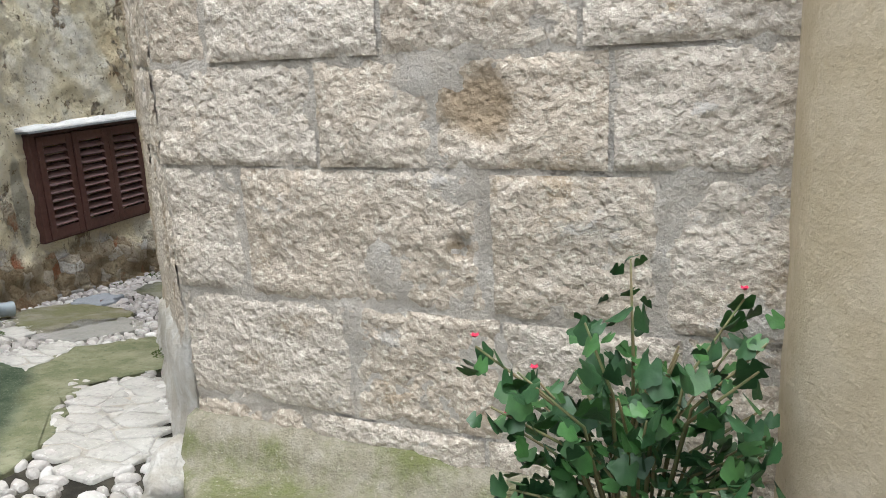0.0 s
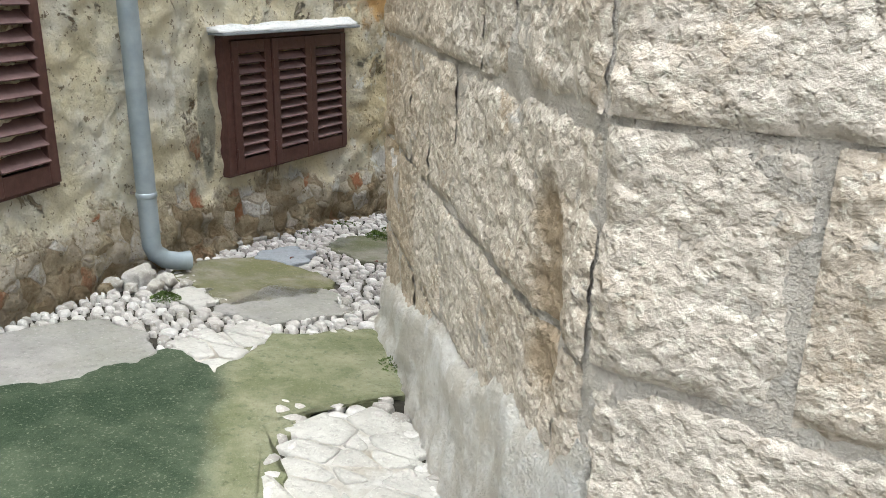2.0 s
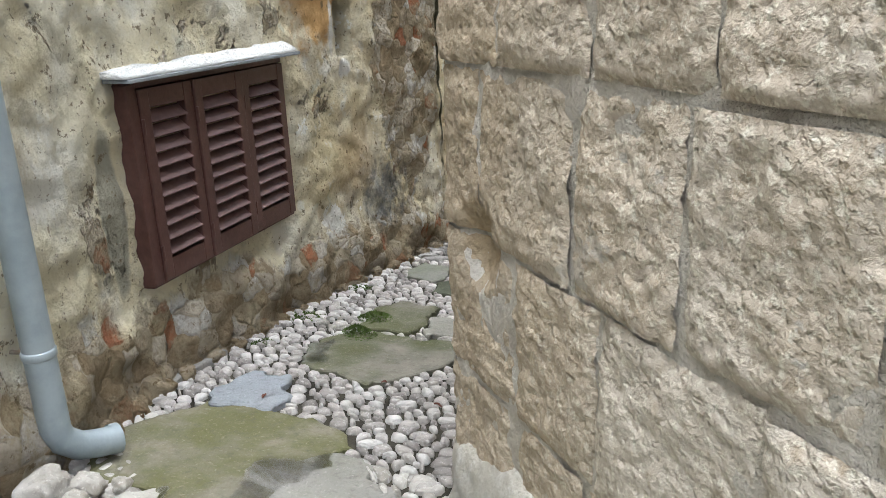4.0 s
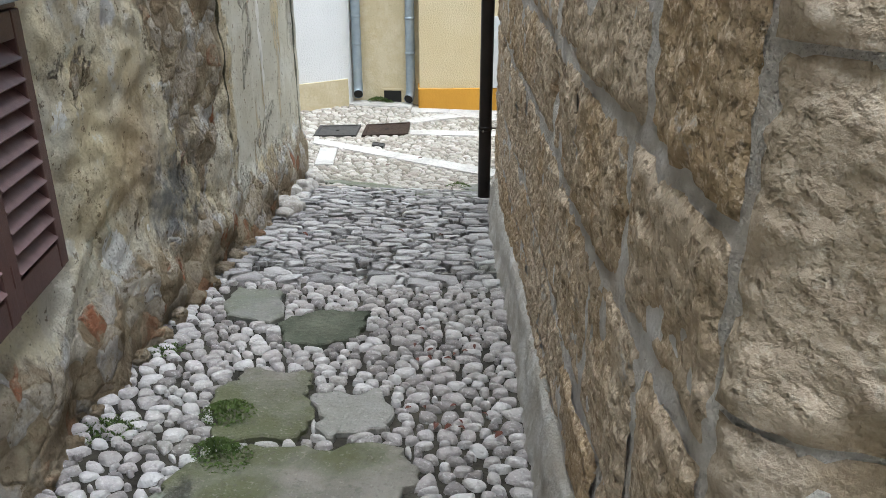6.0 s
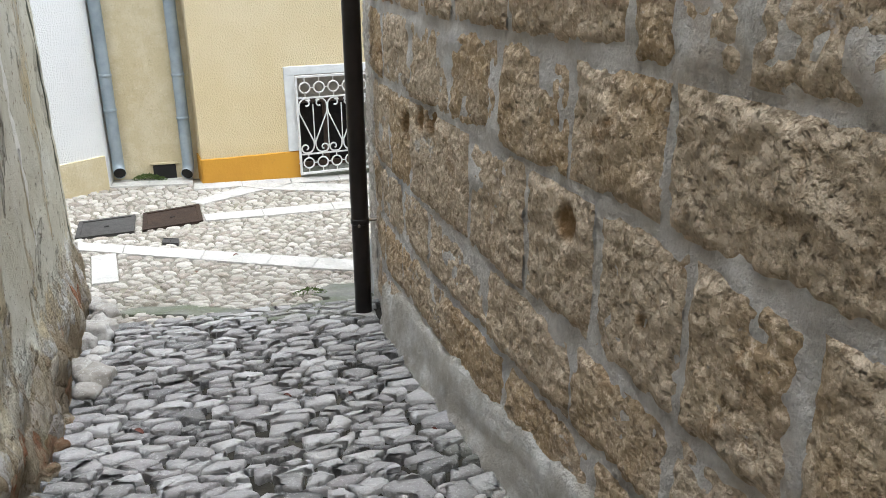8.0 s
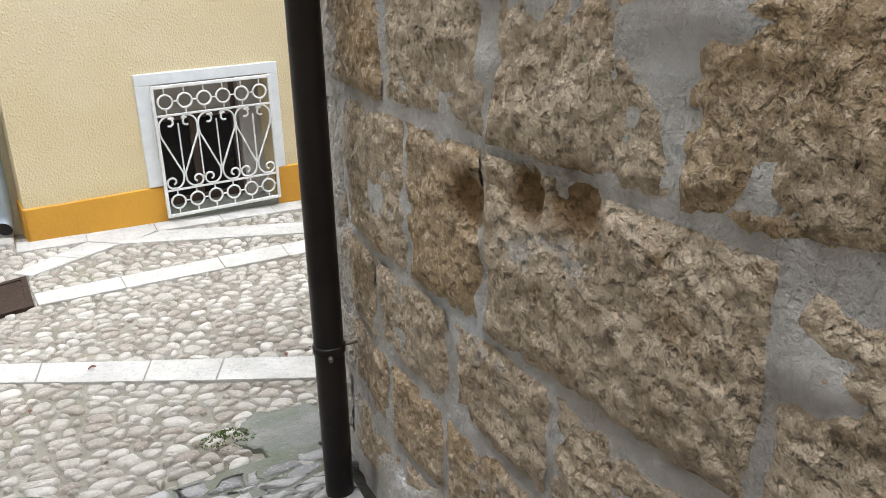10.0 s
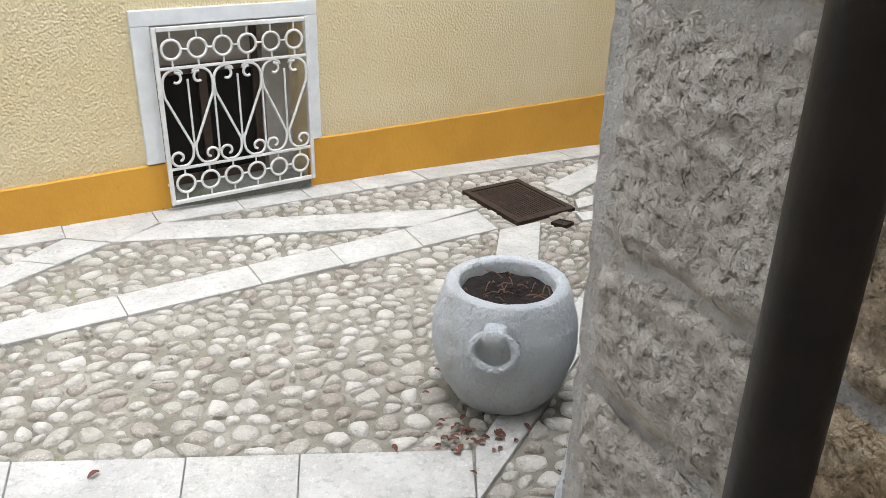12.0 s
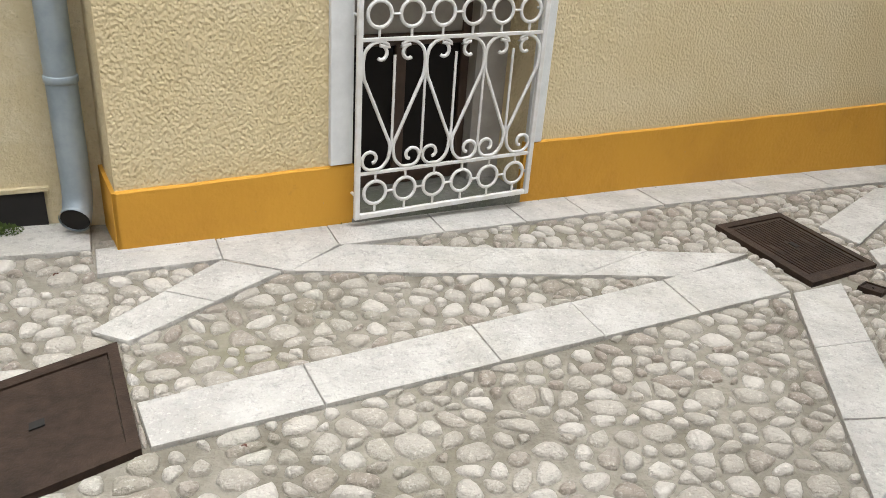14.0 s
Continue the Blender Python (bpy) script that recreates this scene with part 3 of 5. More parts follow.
# ---- blocks of the dressed-stone wall ----
def block(s0, s1, z0, z1, proud, rough, sunk):
    """The rough outer skin of one dressed block: dimpled, ragged at the rim and sunk into the mortar there."""
    rng = random.Random(int(s0 * 977 + z0 * 7919))
    step = 0.014
    nx, nz = max(8, int((s1 - s0) / step)), max(8, int((z1 - z0) / step))
    tilt = (rng.uniform(-0.006, 0.006), rng.uniform(-0.006, 0.006))
    verts, faces = [], []
    for b in range(nz + 1):
        for a in range(nx + 1):
            u, w = a / nx, b / nz
            s, z = s0 + (s1 - s0) * u, z0 + (z1 - z0) * w
            p, n = stone_line.at(s)
            q = Vector((p.x, p.y, z))
            rim = min(u * (s1 - s0), (1 - u) * (s1 - s0), w * (z1 - z0), (1 - w) * (z1 - z0))
            rim += 0.010 * noise.noise(q * 9) + 0.010 * noise.noise(q * 18) + 0.006 * noise.noise(q * 40)
            near = noise.voronoi(q * 25 + Vector((noise.noise(q * 18), noise.noise(q * 18 + Vector((9, 0, 0))), 0)) * 0.7)[0]
            d = proud + tilt[0] * (2 * u - 1) + tilt[1] * (2 * w - 1) + 0.009 * noise.noise(q * 7)
            d += rough * (0.5 - near[0]) + 0.4 * rough * noise.noise(q * 33)
            for place, reach, deep in HOLLOWS:
                if abs(place[2] - z) < reach * 1.6 and (place[0] - p.x) ** 2 + (place[1] - p.y) ** 2 < reach * reach * 2:
                    r = math.sqrt((place[0] - p.x) ** 2 + (place[1] - p.y) ** 2 + ((place[2] - z) / 1.2) ** 2) / reach
                    d -= deep * max(0, 1 - r * r * (1 + 0.4 * noise.noise(q * 12)))
            d -= sunk * max(0, 1 - max(rim, 0) / 0.026) ** 1.3
            verts.append(p + n * d + Vector((0, 0, z)))
    for b in range(nz):
        for a in range(nx):
            k = b * (nx + 1) + a
            faces.append((k, k + 1, k + nx + 2, k + nx + 1))
    me = bpy.data.meshes.new("stone_block")
    me.from_pydata(verts, [], faces)
    me.polygons.foreach_set("use_smooth", [True] * len(faces))
    return me


def lay_blocks():
    rng = random.Random(11)
    ends = {"C": (0.02, stone_line.s_of(1.12, -0.60)), "B": (stone_line.s_of(1.12, -0.60), stone_line.s_of(2.85, -2.09)),
            "A": (stone_line.s_of(2.85, -2.09), stone_line.length - 0.02)}
    courses = {"C": [0.10, 0.32, 0.57, 0.82, 1.195, 1.50, 1.84, 2.16, 2.5],
               "B": [0.50, 0.90, 1.295, 1.71, 2.03, 2.36, 2.7],
               "A": [0.55, 0.92, 1.30, 1.72, 2.03, 2.36, 2.7]}
    # upright joints, as lengths along the wall from the street corner
    joints = {("A", 1): [7.75, 8.25, 8.75], ("A", 2): [7.385, 8.22, 8.69], ("A", 3): [7.69, 8.07, 8.56], ("A", 4): [7.31, 7.92, 8.48],
              ("B", 1): [5.20, 5.54, 5.96, 6.40, 6.94], ("B", 2): [5.03, 5.44, 5.77, 6.13], ("B", 3): [5.14, 5.50, 5.82, 6.38, 6.61],
              ("C", 1): [0.73, 1.0, 1.52, 2.1, 2.62], ("C", 2): [0.66, 1.03, 1.39, 1.95, 2.49, 2.91, 3.30, 3.85, 4.3], ("C", 3): [0.43, 0.85, 1.16, 1.80, 2.21, 2.57, 2.91, 3.23, 3.60, 4.1, 4.5],
              ("C", 4): [0.42, 0.76, 1.18, 1.62, 2.01, 2.43, 2.81, 3.40, 3.85, 4.35], ("C", 5): [0.5, 0.95, 1.30, 1.65, 2.07, 2.65, 2.99, 3.45, 3.80, 4.4]}
    for face, (e0, e1) in ends.items():
        zs = courses[face]
        for k, (z0, z1) in enumerate(zip(zs, zs[1:])):
            cut = [e0]
            if (face, k) in joints:
                cut += [s for s in joints[face, k] if e0 + 0.06 < s < e1 - 0.06]
            else:
                s = e0 + rng.uniform(0.2, 0.5)
                while s < e1 - 0.18:
                    cut.append(s)
                    s += rng.uniform(0.26, 0.58) * (1.15 if face == "A" else 1.0)
            cut.append(e1)
            for s0, s1 in zip(cut, cut[1:]):
                brown = s1 < 4.85
                gap, lift = rng.uniform(0.008, 0.016) if brown else rng.uniform(0.006, 0.012), rng.uniform(0.004, 0.009)
                bed = rng.uniform(0.008, 0.017) if brown else rng.uniform(0.004, 0.012)
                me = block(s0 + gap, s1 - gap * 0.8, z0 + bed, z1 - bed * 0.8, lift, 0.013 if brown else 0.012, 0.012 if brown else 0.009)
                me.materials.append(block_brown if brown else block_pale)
                new("stone_block", me).parent = wall_stone


# ---- the yellow house across the street ----
def on_house(x, out=0.0):
    return Vector((x + 0.105 * out, 7.392 + 0.1057 * x - 0.994 * out, 0))


HX = math.atan(0.1057)
HM = Matrix.Translation((0, 7.392, 0)) @ Matrix.Rotation(HX, 4, "Z")   # x along the front, -y out of it
house = empty("yellow_house", HM, "pale yellow roughcast house with an ochre plinth band", "house")


def front_panel(x0, x1, z0, z1, y0, y1, bevel=0.0):
    return box((x0, y0, z0), (x1, y1, z1), bevel)


W0, W1, WZ0, WZ1 = 0.929, 1.761, -0.37, 0.667      # the window's opening
E0, E1 = 0.048, 5.55
for x0, x1, z0, z1 in ((E0, W0, -0.9, 3.2), (W1, E1, -0.9, 3.2), (W0, W1, -0.9, WZ0), (W0, W1, WZ1, 3.2)):
    part("wall", front_panel(x0, x1, z0, z1, 0.0, 0.35), yellow_render, house)
part("wall", front_panel(E0, E0 + 0.3, -0.9, 3.2, 0.352, 5.0), yellow_render, house)
part("wall", front_panel(E1 - 0.3, E1, -0.9, 3.2, 0.352, 5.0), yellow_render, house)
part("wall", front_panel(E0 + 0.3, E1 - 0.3, -0.9, 3.2, 4.7, 5.0), yellow_render, house)
part("roof", front_panel(E0 - 0.3, E1 + 0.3, 3.2, 3.35, -0.25, 5.3), roof_mat, house)


def band(x0, x1):
    """The ochre plinth: its upper edge level with the slope of the street."""
    bm = bmesh.new()
    n = max(2, int((x1 - x0) / 0.12))
    rows = []
    for k in range(n + 1):
        x = x0 + (x1 - x0) * k / n
        top = -0.03 - 0.004 * (x > 2) - 0.012 * max(x - 2, 0) + 0.004 * noise.noise((x * 5, 0, 0))
        w = HM @ Vector((x, 0, 0))
        low = ground_z(w.x, w.y) - 0.05
        rows.append([bm.verts.new((x, y, z)) for y, z in ((-0.016, low), (-0.016, top - 0.006), (-0.010, top), (0.01, top), (0.01, low))])
    for a, b in zip(rows, rows[1:]):
        for k in range(5):
            bm.faces.new((a[k], b[k], b[(k + 1) % 5], a[(k + 1) % 5]))
    bm.faces.new(rows[0])
    bm.faces.new(rows[-1][::-1])
    bmesh.ops.recalc_face_normals(bm, faces=bm.faces)
    return bm


part("plinth_band", band(E0 - 0.012, 0.936), band_mat, house, "ochre painted plinth")
part("plinth_band", band(1.755, E1 + 0.012), band_mat, house, "ochre painted plinth")
part("plinth_band", box((E0 - 0.014, -0.016, -0.5), (E0 + 0.001, 0.6, -0.03)), band_mat, house, "ochre painted plinth return")

# ---- the recess with two downpipes, and the white house beside it ----
recess = tagged(part("wall_6", box((-0.85, 7.62, -0.8), (0.06, 7.9, 3.2)), yellow_smooth, None, "yellow plastered recess between two houses"), kind="structure", category="wall")
recess.matrix_world = Matrix.Translation((0, 0.06, 0))
wl = Line([(-5.5, 5.2), (-1.1, 7.13), (-0.75, 7.38), (-0.735, 7.72)], 0.02)
white_house = empty("white_house", Matrix.Identity(4), "white roughcast house front beside the recess", "house")
part("wall", wall_mesh(wl, -0.6, 3.3, 0.3, 0.002, 0.1), white_render, white_house, "", True)


# ---- paving ----
pavement = empty("pavement", Matrix.Identity(4), "cobbled paving with white limestone strips", "pavement", kind="structure")
EXCLUDED = []     # convex outlines, counter-clockwise, where no cobble lies


def ccw(poly):
    area = sum(a[0] * b[1] - b[0] * a[1] for a, b in zip(poly, poly[1:] + poly[:1]))
    return list(poly) if area > 0 else list(poly)[::-1]


def slab(poly, high, inset=0.006, skirt=0.05, uneven=0.0, rounds=0, cells=False):
    """A flat stone or patch of that outline, its top following the ground."""
    poly = ccw(poly)
    if uneven:
        poly = [(a[0] + (b[0] - a[0]) * f / 3, a[1] + (b[1] - a[1]) * f / 3) for a, b in zip(poly, poly[1:] + poly[:1]) for f in range(3)]
    for _ in range(rounds):
        poly = [q for a, b in zip(poly, poly[1:] + poly[:1]) for q in
                ((a[0] * 0.75 + b[0] * 0.25, a[1] * 0.75 + b[1] * 0.25), (a[0] * 0.25 + b[0] * 0.75, a[1] * 0.25 + b[1] * 0.75))]
    if uneven:
        poly = [(x + uneven * (noise.noise((x * 9, y * 9, 3)) + 0.5 * noise.noise((x * 31, y * 31, 3))), y + uneven * (noise.noise((x * 9, y * 9, 8)) + 0.5 * noise.noise((x * 31, y * 31, 8)))) for x, y in poly]
    cx, cy = sum(p[0] for p in poly) / len(poly), sum(p[1] for p in poly) / len(poly)
    bm = bmesh.new()
    rings = []
    for r, dz in ((0, -skirt), (0, high - 0.006), (inset, high)):
        ring = []
        for x, y in poly:
            d = max(math.hypot(x - cx, y - cy), 1e-4)
            x2, y2 = x - (x - cx) / d * r, y - (y - cy) / d * r
            ring.append(bm.verts.new((x2, y2, ground_z(x2, y2) + dz)))
        rings.append(ring)
    n = len(poly)
    for a, b in zip(rings, rings[1:]):
        for k in range(n):
            bm.faces.new((a[k], a[(k + 1) % n], b[(k + 1) % n], b[k]))
    mid = bm.verts.new((cx, cy, ground_z(cx, cy) + high))
    for k in range(n):
        bm.faces.new((rings[-1][k], rings[-1][(k + 1) % n], mid))
    return bm


def strip(a0, a1, b0, b1, length=0.45, name="paving_slab", keep=True):
    """A run of limestone slabs between the edge a0-a1 and the edge b0-b1."""
    n = max(1, round(math.dist(a0, a1) / length))
    rng = random.Random(int(a0[0] * 100 + a0[1] * 1000))
    cut = [0] + [(k + rng.uniform(-0.22, 0.22)) / n for k in range(1, n)] + [1]
    mixp = lambda p, q, f: (p[0] + (q[0] - p[0]) * f, p[1] + (q[1] - p[1]) * f)
    for f, g in zip(cut, cut[1:]):
        gap = 0.0012 / max(math.dist(a0, a1), 0.1)
        q = [mixp(a0, a1, f + gap), mixp(a0, a1, g - gap), mixp(b0, b1, g - gap), mixp(b0, b1, f + gap)]
        part(name, slab(q, 0.012 + rng.uniform(-0.0015, 0.0015), 0.002), limestone, pavement)
    if keep:
        EXCLUDED.append(ccw([a0, a1, b1, b0]))


strip((0.03, 6.47), (2.46, 6.84), (0.05, 6.27), (2.42, 6.56))                      # long strip to the manhole
strip((-0.07, 6.87), (0.37, 7.24), (0.03, 6.79), (0.56, 7.12), 0.35)               # from the drain to the kerb
strip((0.84, 7.285), (2.50, 6.88), (0.585, 7.12), (2.05, 6.77), 0.5)
strip((0.38, 7.245), (0.83, 7.29), (0.57, 7.12), (0.60, 7.12), 0.5)
strip((-0.04, 7.215), (2.45, 7.40), (-0.04, 7.40), (2.45, 7.665), 0.42)            # kerb along the house
strip((2.455, 7.40), (5.50, 7.68), (2.455, 7.666), (5.50, 7.99), 0.6)
strip((-0.75, 7.40), (-0.05, 7.40), (-0.75, 7.68), (-0.05, 7.68), 0.4)
strip((2.42, 6.545), (1.62, 5.47), (2.70, 6.565), (1.80, 5.38), 0.45)              # from the manhole past the pot
strip((-0.82, 5.88), (1.24, 4.92), (-0.80, 5.69), (1.13, 4.72), 0.42)              # across the alley's mouth
strip((1.25, 4.92), (2.86, 6.12), (1.12, 4.70), (2.98, 5.98), 0.42)                # along the grey wall
strip((2.87, 6.12), (4.2, 6.8), (2.99, 5.98), (4.4, 6.7), 0.5)
strip((3.10, 7.06), (3.97, 7.47), (3.14, 6.86), (4.36, 7.46), 0.5)
strip((3.12, 6.79), (5.2, 7.13), (3.04, 6.66), (5.0, 6.96), 0.5)
strip((2.98, 6.60), (3.85, 6.55), (2.93, 6.48), (3.7, 6.38), 0.45)
strip((5.51, 7.68), (5.80, 7.92), (5.51, 8.0), (5.56, 8.2), 0.4)
strip((-0.69, 5.52), (-0.62, 4.94), (-0.54, 5.55), (-0.47, 4.96), 0.6)

PATCHES = [
    ([(-0.34, 1.87), (-0.08, 1.85), (0.0, 1.5), (-0.24, 1.49)], "concrete"),
    ([(0.0, 1.5), (0.11, 1.63), (0.33, 1.64), (0.36, 1.39), (0.19, 1.26), (0.05, 1.3)], "dark"),
    ([(-0.08, 0.85), (-0.03, 1.03), (0.22, 1.05), (0.27, 0.9), (0.31, 0.6), (0.04, 0.55)], "green"),
    ([(0.285, 0.89), (0.51, 0.91), (0.59, 0.69), (0.39, 0.61), (0.33, 0.62)], "pink"),
    ([(-0.04, 0.33), (0.08, 0.52), (0.60, 0.58), (0.68, 0.42), (0.46, -0.04), (0.30, 0.0), (0.05, 0.05)], "green"),
    ([(-0.06, 0.28), (0.06, 0.38), (0.07, 0.2), (0.16, 0.08), (0.05, 0.06)], "concrete"),
    ([(-0.15, -0.88), (-0.06, -0.50), (0.2, -0.40), (0.64, -0.42), (0.70, -0.72), (0.56, -1.12), (0.38, -1.04), (0.05, -1.04)], "olive"),
    ([(0.56, -1.16), (0.45, -0.75), (0.72, -0.55), (0.98, -0.78), (0.87, -1.12)], "pink"),
    ([(0.2, -1.16), (0.30, -0.98), (0.51, -1.06), (0.51, -1.24)], "lime"),
    ([(-0.06, -0.46), (-0.07, -0.14), (0.13, -0.10), (0.29, -0.42)], "slate"),
    ([(1.18, -1.70), (0.98, -1.20), (1.24, -0.76), (1.78, -1.22), (1.60, -1.53), (1.72, -1.82), (2.06, -2.10), (2.2, -2.5), (1.75, -2.6), (1.2, -1.95)], "algae"),
    ([(0.68, -2.32), (0.76, -1.72), (0.86, -1.56), (1.36, -1.60), (2.0, -2.10), (2.3, -2.75), (1.3, -3.0)], "dark_algae"),
    ([(0.25, -2.15), (0.36, -1.60), (0.69, -1.54), (0.86, -1.66), (0.84, -2.0), (0.72, -2.34)], "pink"),
    ([(0.66, 4.28), (0.74, 4.52), (0.98, 4.50), (0.94, 4.08), (0.72, 4.06)], "concrete"),
    ([(-0.58, 4.34), (-0.15, 4.38), (0.28, 4.02), (0.59, 3.93), (0.9, 4.1), (0.84, 3.72), (0.3, 3.77), (-0.14, 4.16)], "concrete"),
]
KINDS = {"concrete": concrete, "dark": concrete_dark, "green": make_concrete("mossy_concrete", (0.18, 0.17, 0.14), (0.25, 0.235, 0.20), (0.09, 0.10, 0.04), 0.8, 0.4, 0.6, 0.0),
         "pink": concrete_pink, "algae": concrete_green, "dark_algae": concrete_green, "olive": concrete_olive, "lime": limestone, "slate": make_concrete("blue_slate", (0.27, 0.29, 0.32), (0.32, 0.34, 0.37), (0.24, 0.26, 0.27), 0.4)}
for outline, kind in PATCHES:
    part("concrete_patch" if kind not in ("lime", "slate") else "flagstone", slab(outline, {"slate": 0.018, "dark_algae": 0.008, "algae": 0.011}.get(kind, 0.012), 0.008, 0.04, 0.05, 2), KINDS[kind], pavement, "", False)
    if kind != "algae":
        EXCLUDED.append(ccw(outline))
for outline in ([(1.18, -1.66), (1.02, -1.22), (1.25, -0.82), (1.74, -1.22), (1.60, -1.53)], [(1.18, -1.66), (1.60, -1.53), (1.72, -1.82), (2.06, -2.10), (2.2, -2.5), (1.75, -2.6)]):
    EXCLUDED.append(ccw(outline))


# ---- things: metal, wood, plants ----
brown_paint = simple("dark_brown_shutter_paint", (0.060, 0.026, 0.022), (0.095, 0.045, 0.038), 30, 0.45, 0, 0.0008, 0.4)
slat_paint = simple("faded_slat_paint", (0.10, 0.055, 0.050), (0.15, 0.09, 0.085), 30, 0.5, 0, 0.0008, 0.4)
grey_pipe = simple("grey_zinc_pipe", (0.24, 0.29, 0.32), (0.33, 0.38, 0.41), 12, 0.45, 0.25, 0.0008)
black_pipe = simple("dark_brown_pipe", (0.010, 0.008, 0.007), (0.018, 0.014, 0.012), 14, 0.4, 0, 0.0006, 0.25)
iron = simple("rusty_cast_iron", (0.020, 0.013, 0.009), (0.045, 0.028, 0.019), 25, 0.75, 0.1, 0.002, 0.25)
iron_grey = simple("grey_cast_iron", (0.035, 0.033, 0.031), (0.065, 0.062, 0.058), 25, 0.7, 0.1, 0.002, 0.25)
white_iron = simple("white_painted_iron", (0.74, 0.74, 0.73), (0.62, 0.60, 0.56), 25, 0.5, 0, 0.0006)
rust_bolt = simple("steel_bolt", (0.30, 0.28, 0.26), (0.2, 0.15, 0.1), 40, 0.5, 0.6)
# near-black that stands in for shade inside openings
shade_black = simple("painted_shade_black", (0.012, 0.011, 0.010), (0.02, 0.018, 0.016), 6, 0.9)
window_wood = simple("brown_window_frame", (0.05, 0.03, 0.02), (0.08, 0.05, 0.035), 20, 0.5)
blind_mat = simple("grey_blind", (0.42, 0.40, 0.37), (0.34, 0.32, 0.29), 12, 0.8)
soil_mat = simple("dark_soil", (0.010, 0.007, 0.005), (0.026, 0.017, 0.012), 60, 0.95, 0, 0.01)
twig_mat = simple("dry_twig", (0.16, 0.07, 0.045), (0.24, 0.14, 0.09), 30, 0.9)
leaf_mats = [simple("leaf_green", (0.025, 0.085, 0.020), (0.05, 0.14, 0.034), 30, 0.5, 0, 0.0006, 0.5),
             simple("leaf_deep_green", (0.014, 0.052, 0.018), (0.032, 0.092, 0.03), 30, 0.5, 0, 0.0006, 0.5)]
stem_mat = simple("green_stem", (0.10, 0.14, 0.05), (0.16, 0.12, 0.06), 30, 0.6)
petal_mat = simple("red_petal", (0.62, 0.02, 0.06), (0.5, 0.03, 0.1), 40, 0.6)
dry_leaf_mat = simple("dry_leaf", (0.14, 0.045, 0.030), (0.09, 0.035, 0.02), 40, 0.8)
moss_mat = simple("moss", (0.05, 0.085, 0.016), (0.09, 0.13, 0.03), 40, 0.95, 0, 0.004)
rock_mat = make_concrete("white_rubble", (0.42, 0.40, 0.36), (0.62, 0.60, 0.57), (0.24, 0.21, 0.16), 0.7, 0.4, 0.7, 0.0)
white_lime = make_mortar("white_lime_mortar", (0.72, 0.73, 0.73), (0.80, 0.80, 0.79))
# opaque near-black panes: the unlit room behind is put into their colour
glass = Mat("window_pane", 0.25, 0.0, 0.15).done((0.012, 0.010, 0.009))


def make_pot_stone():
    m = Mat("grey_cast_stone", 0.9, 0.0, 0.2)
    c = m.mix(m.ramp(m.noise(5, 5), 0.35, 0.7), (0.56, 0.58, 0.59), (0.66, 0.67, 0.67))
    c = m.mix(m.ramp(m.noise(2.5, 5, 0.7), 0.55, 0.75, 0, 0.5), c, (0.36, 0.34, 0.27))
    c = m.mix(m.ramp(m.noise(90, 3), 0.6, 0.75, 0, 0.4), c, (0.28, 0.28, 0.28))
    m.bump(m.noise(45, 5, 0.7, (1, 1, 0.6)), 0.028, 1.0).bump(m.noise(150, 3), 0.005)
    return m.done(c)


pot_stone = make_pot_stone()


def shutter(corner, way, width, z0, z1, cuts, slats, label):
    """A louvred window shutter of three leaves; corner: the foot of its first jamb, way: along the wall."""
    d = Vector((*way, 0)).normalized()
    n = Vector((d.y, -d.x, 0))
    m = Matrix(((d.x, n.x, 0, corner[0]), (d.y, n.y, 0, corner[1]), (0, 0, 1, 0), (0, 0, 0, 1)))
    ob = empty("window_shutter", m, label, "shutter", "shutters of the old house")
    for lo, hi in (((-0.005, -0.10, z0), (cuts[0][0] - 0.004, 0.012, z1)), ((0, -0.10, z1 - 0.02), (width, 0.006, z1 + 0.012)), ((0, -0.10, z0 - 0.012), (width, 0.0, z0 + 0.002))):
        part("jamb", box(lo, hi, 0.004), brown_paint, ob)
    # a dark sheet paints the shade behind the slats
    part("backing", box((0.0, -0.11, z0), (width, -0.085, z1)), shade_black, ob, "dark sheet standing in for the unlit room behind the slats")
    for k, (x0, x1) in enumerate(cuts):
        tilt = (0.0, 0.006, -0.004)[k % 3]
        leaf = new("leaf")
        leaf.parent = ob
        leaf.matrix_basis = Matrix.Translation((0, 0.006 + tilt, 0))
        w = 0.055
        part("stile", box((x0, -0.03, z0 + 0.004), (x0 + w, 0.012, z1 - 0.022), 0.004), brown_paint, leaf)
        part("stile", box((x1 - w, -0.03, z0 + 0.004), (x1, 0.012, z1 - 0.022), 0.004), brown_paint, leaf)
        part("rail", box((x0 + w, -0.028, z0 + 0.004), (x1 - w, 0.010, z0 + 0.085), 0.003), brown_paint, leaf)
        part("rail", box((x0 + w, -0.028, z1 - 0.095), (x1 - w, 0.010, z1 - 0.022), 0.003), brown_paint, leaf)
        lo, hi = z0 + 0.092, z1 - 0.10
        for j in range(slats):
            z = lo + (hi - lo) * (j + 0.5) / slats
            pitch = (hi - lo) / slats
            mm = Matrix.Translation(((x0 + x1) / 2, -0.008, z)) @ Matrix.Rotation(radians(-42), 4, "X")
            part("slat", box((-(x1 - x0) / 2 + w - 0.004, -pitch * 0.52, -0.004), ((x1 - x0) / 2 - w + 0.004, pitch * 0.52, 0.004), 0.0, mm), slat_paint, leaf)
        for z in (z0 + 0.12, z1 - 0.16):
            part("hinge", tube([(x0 + 0.002, 0.014, z - 0.03), (x0 + 0.002, 0.014, z + 0.03)], 0.006, 8), brown_paint, leaf)
    return ob


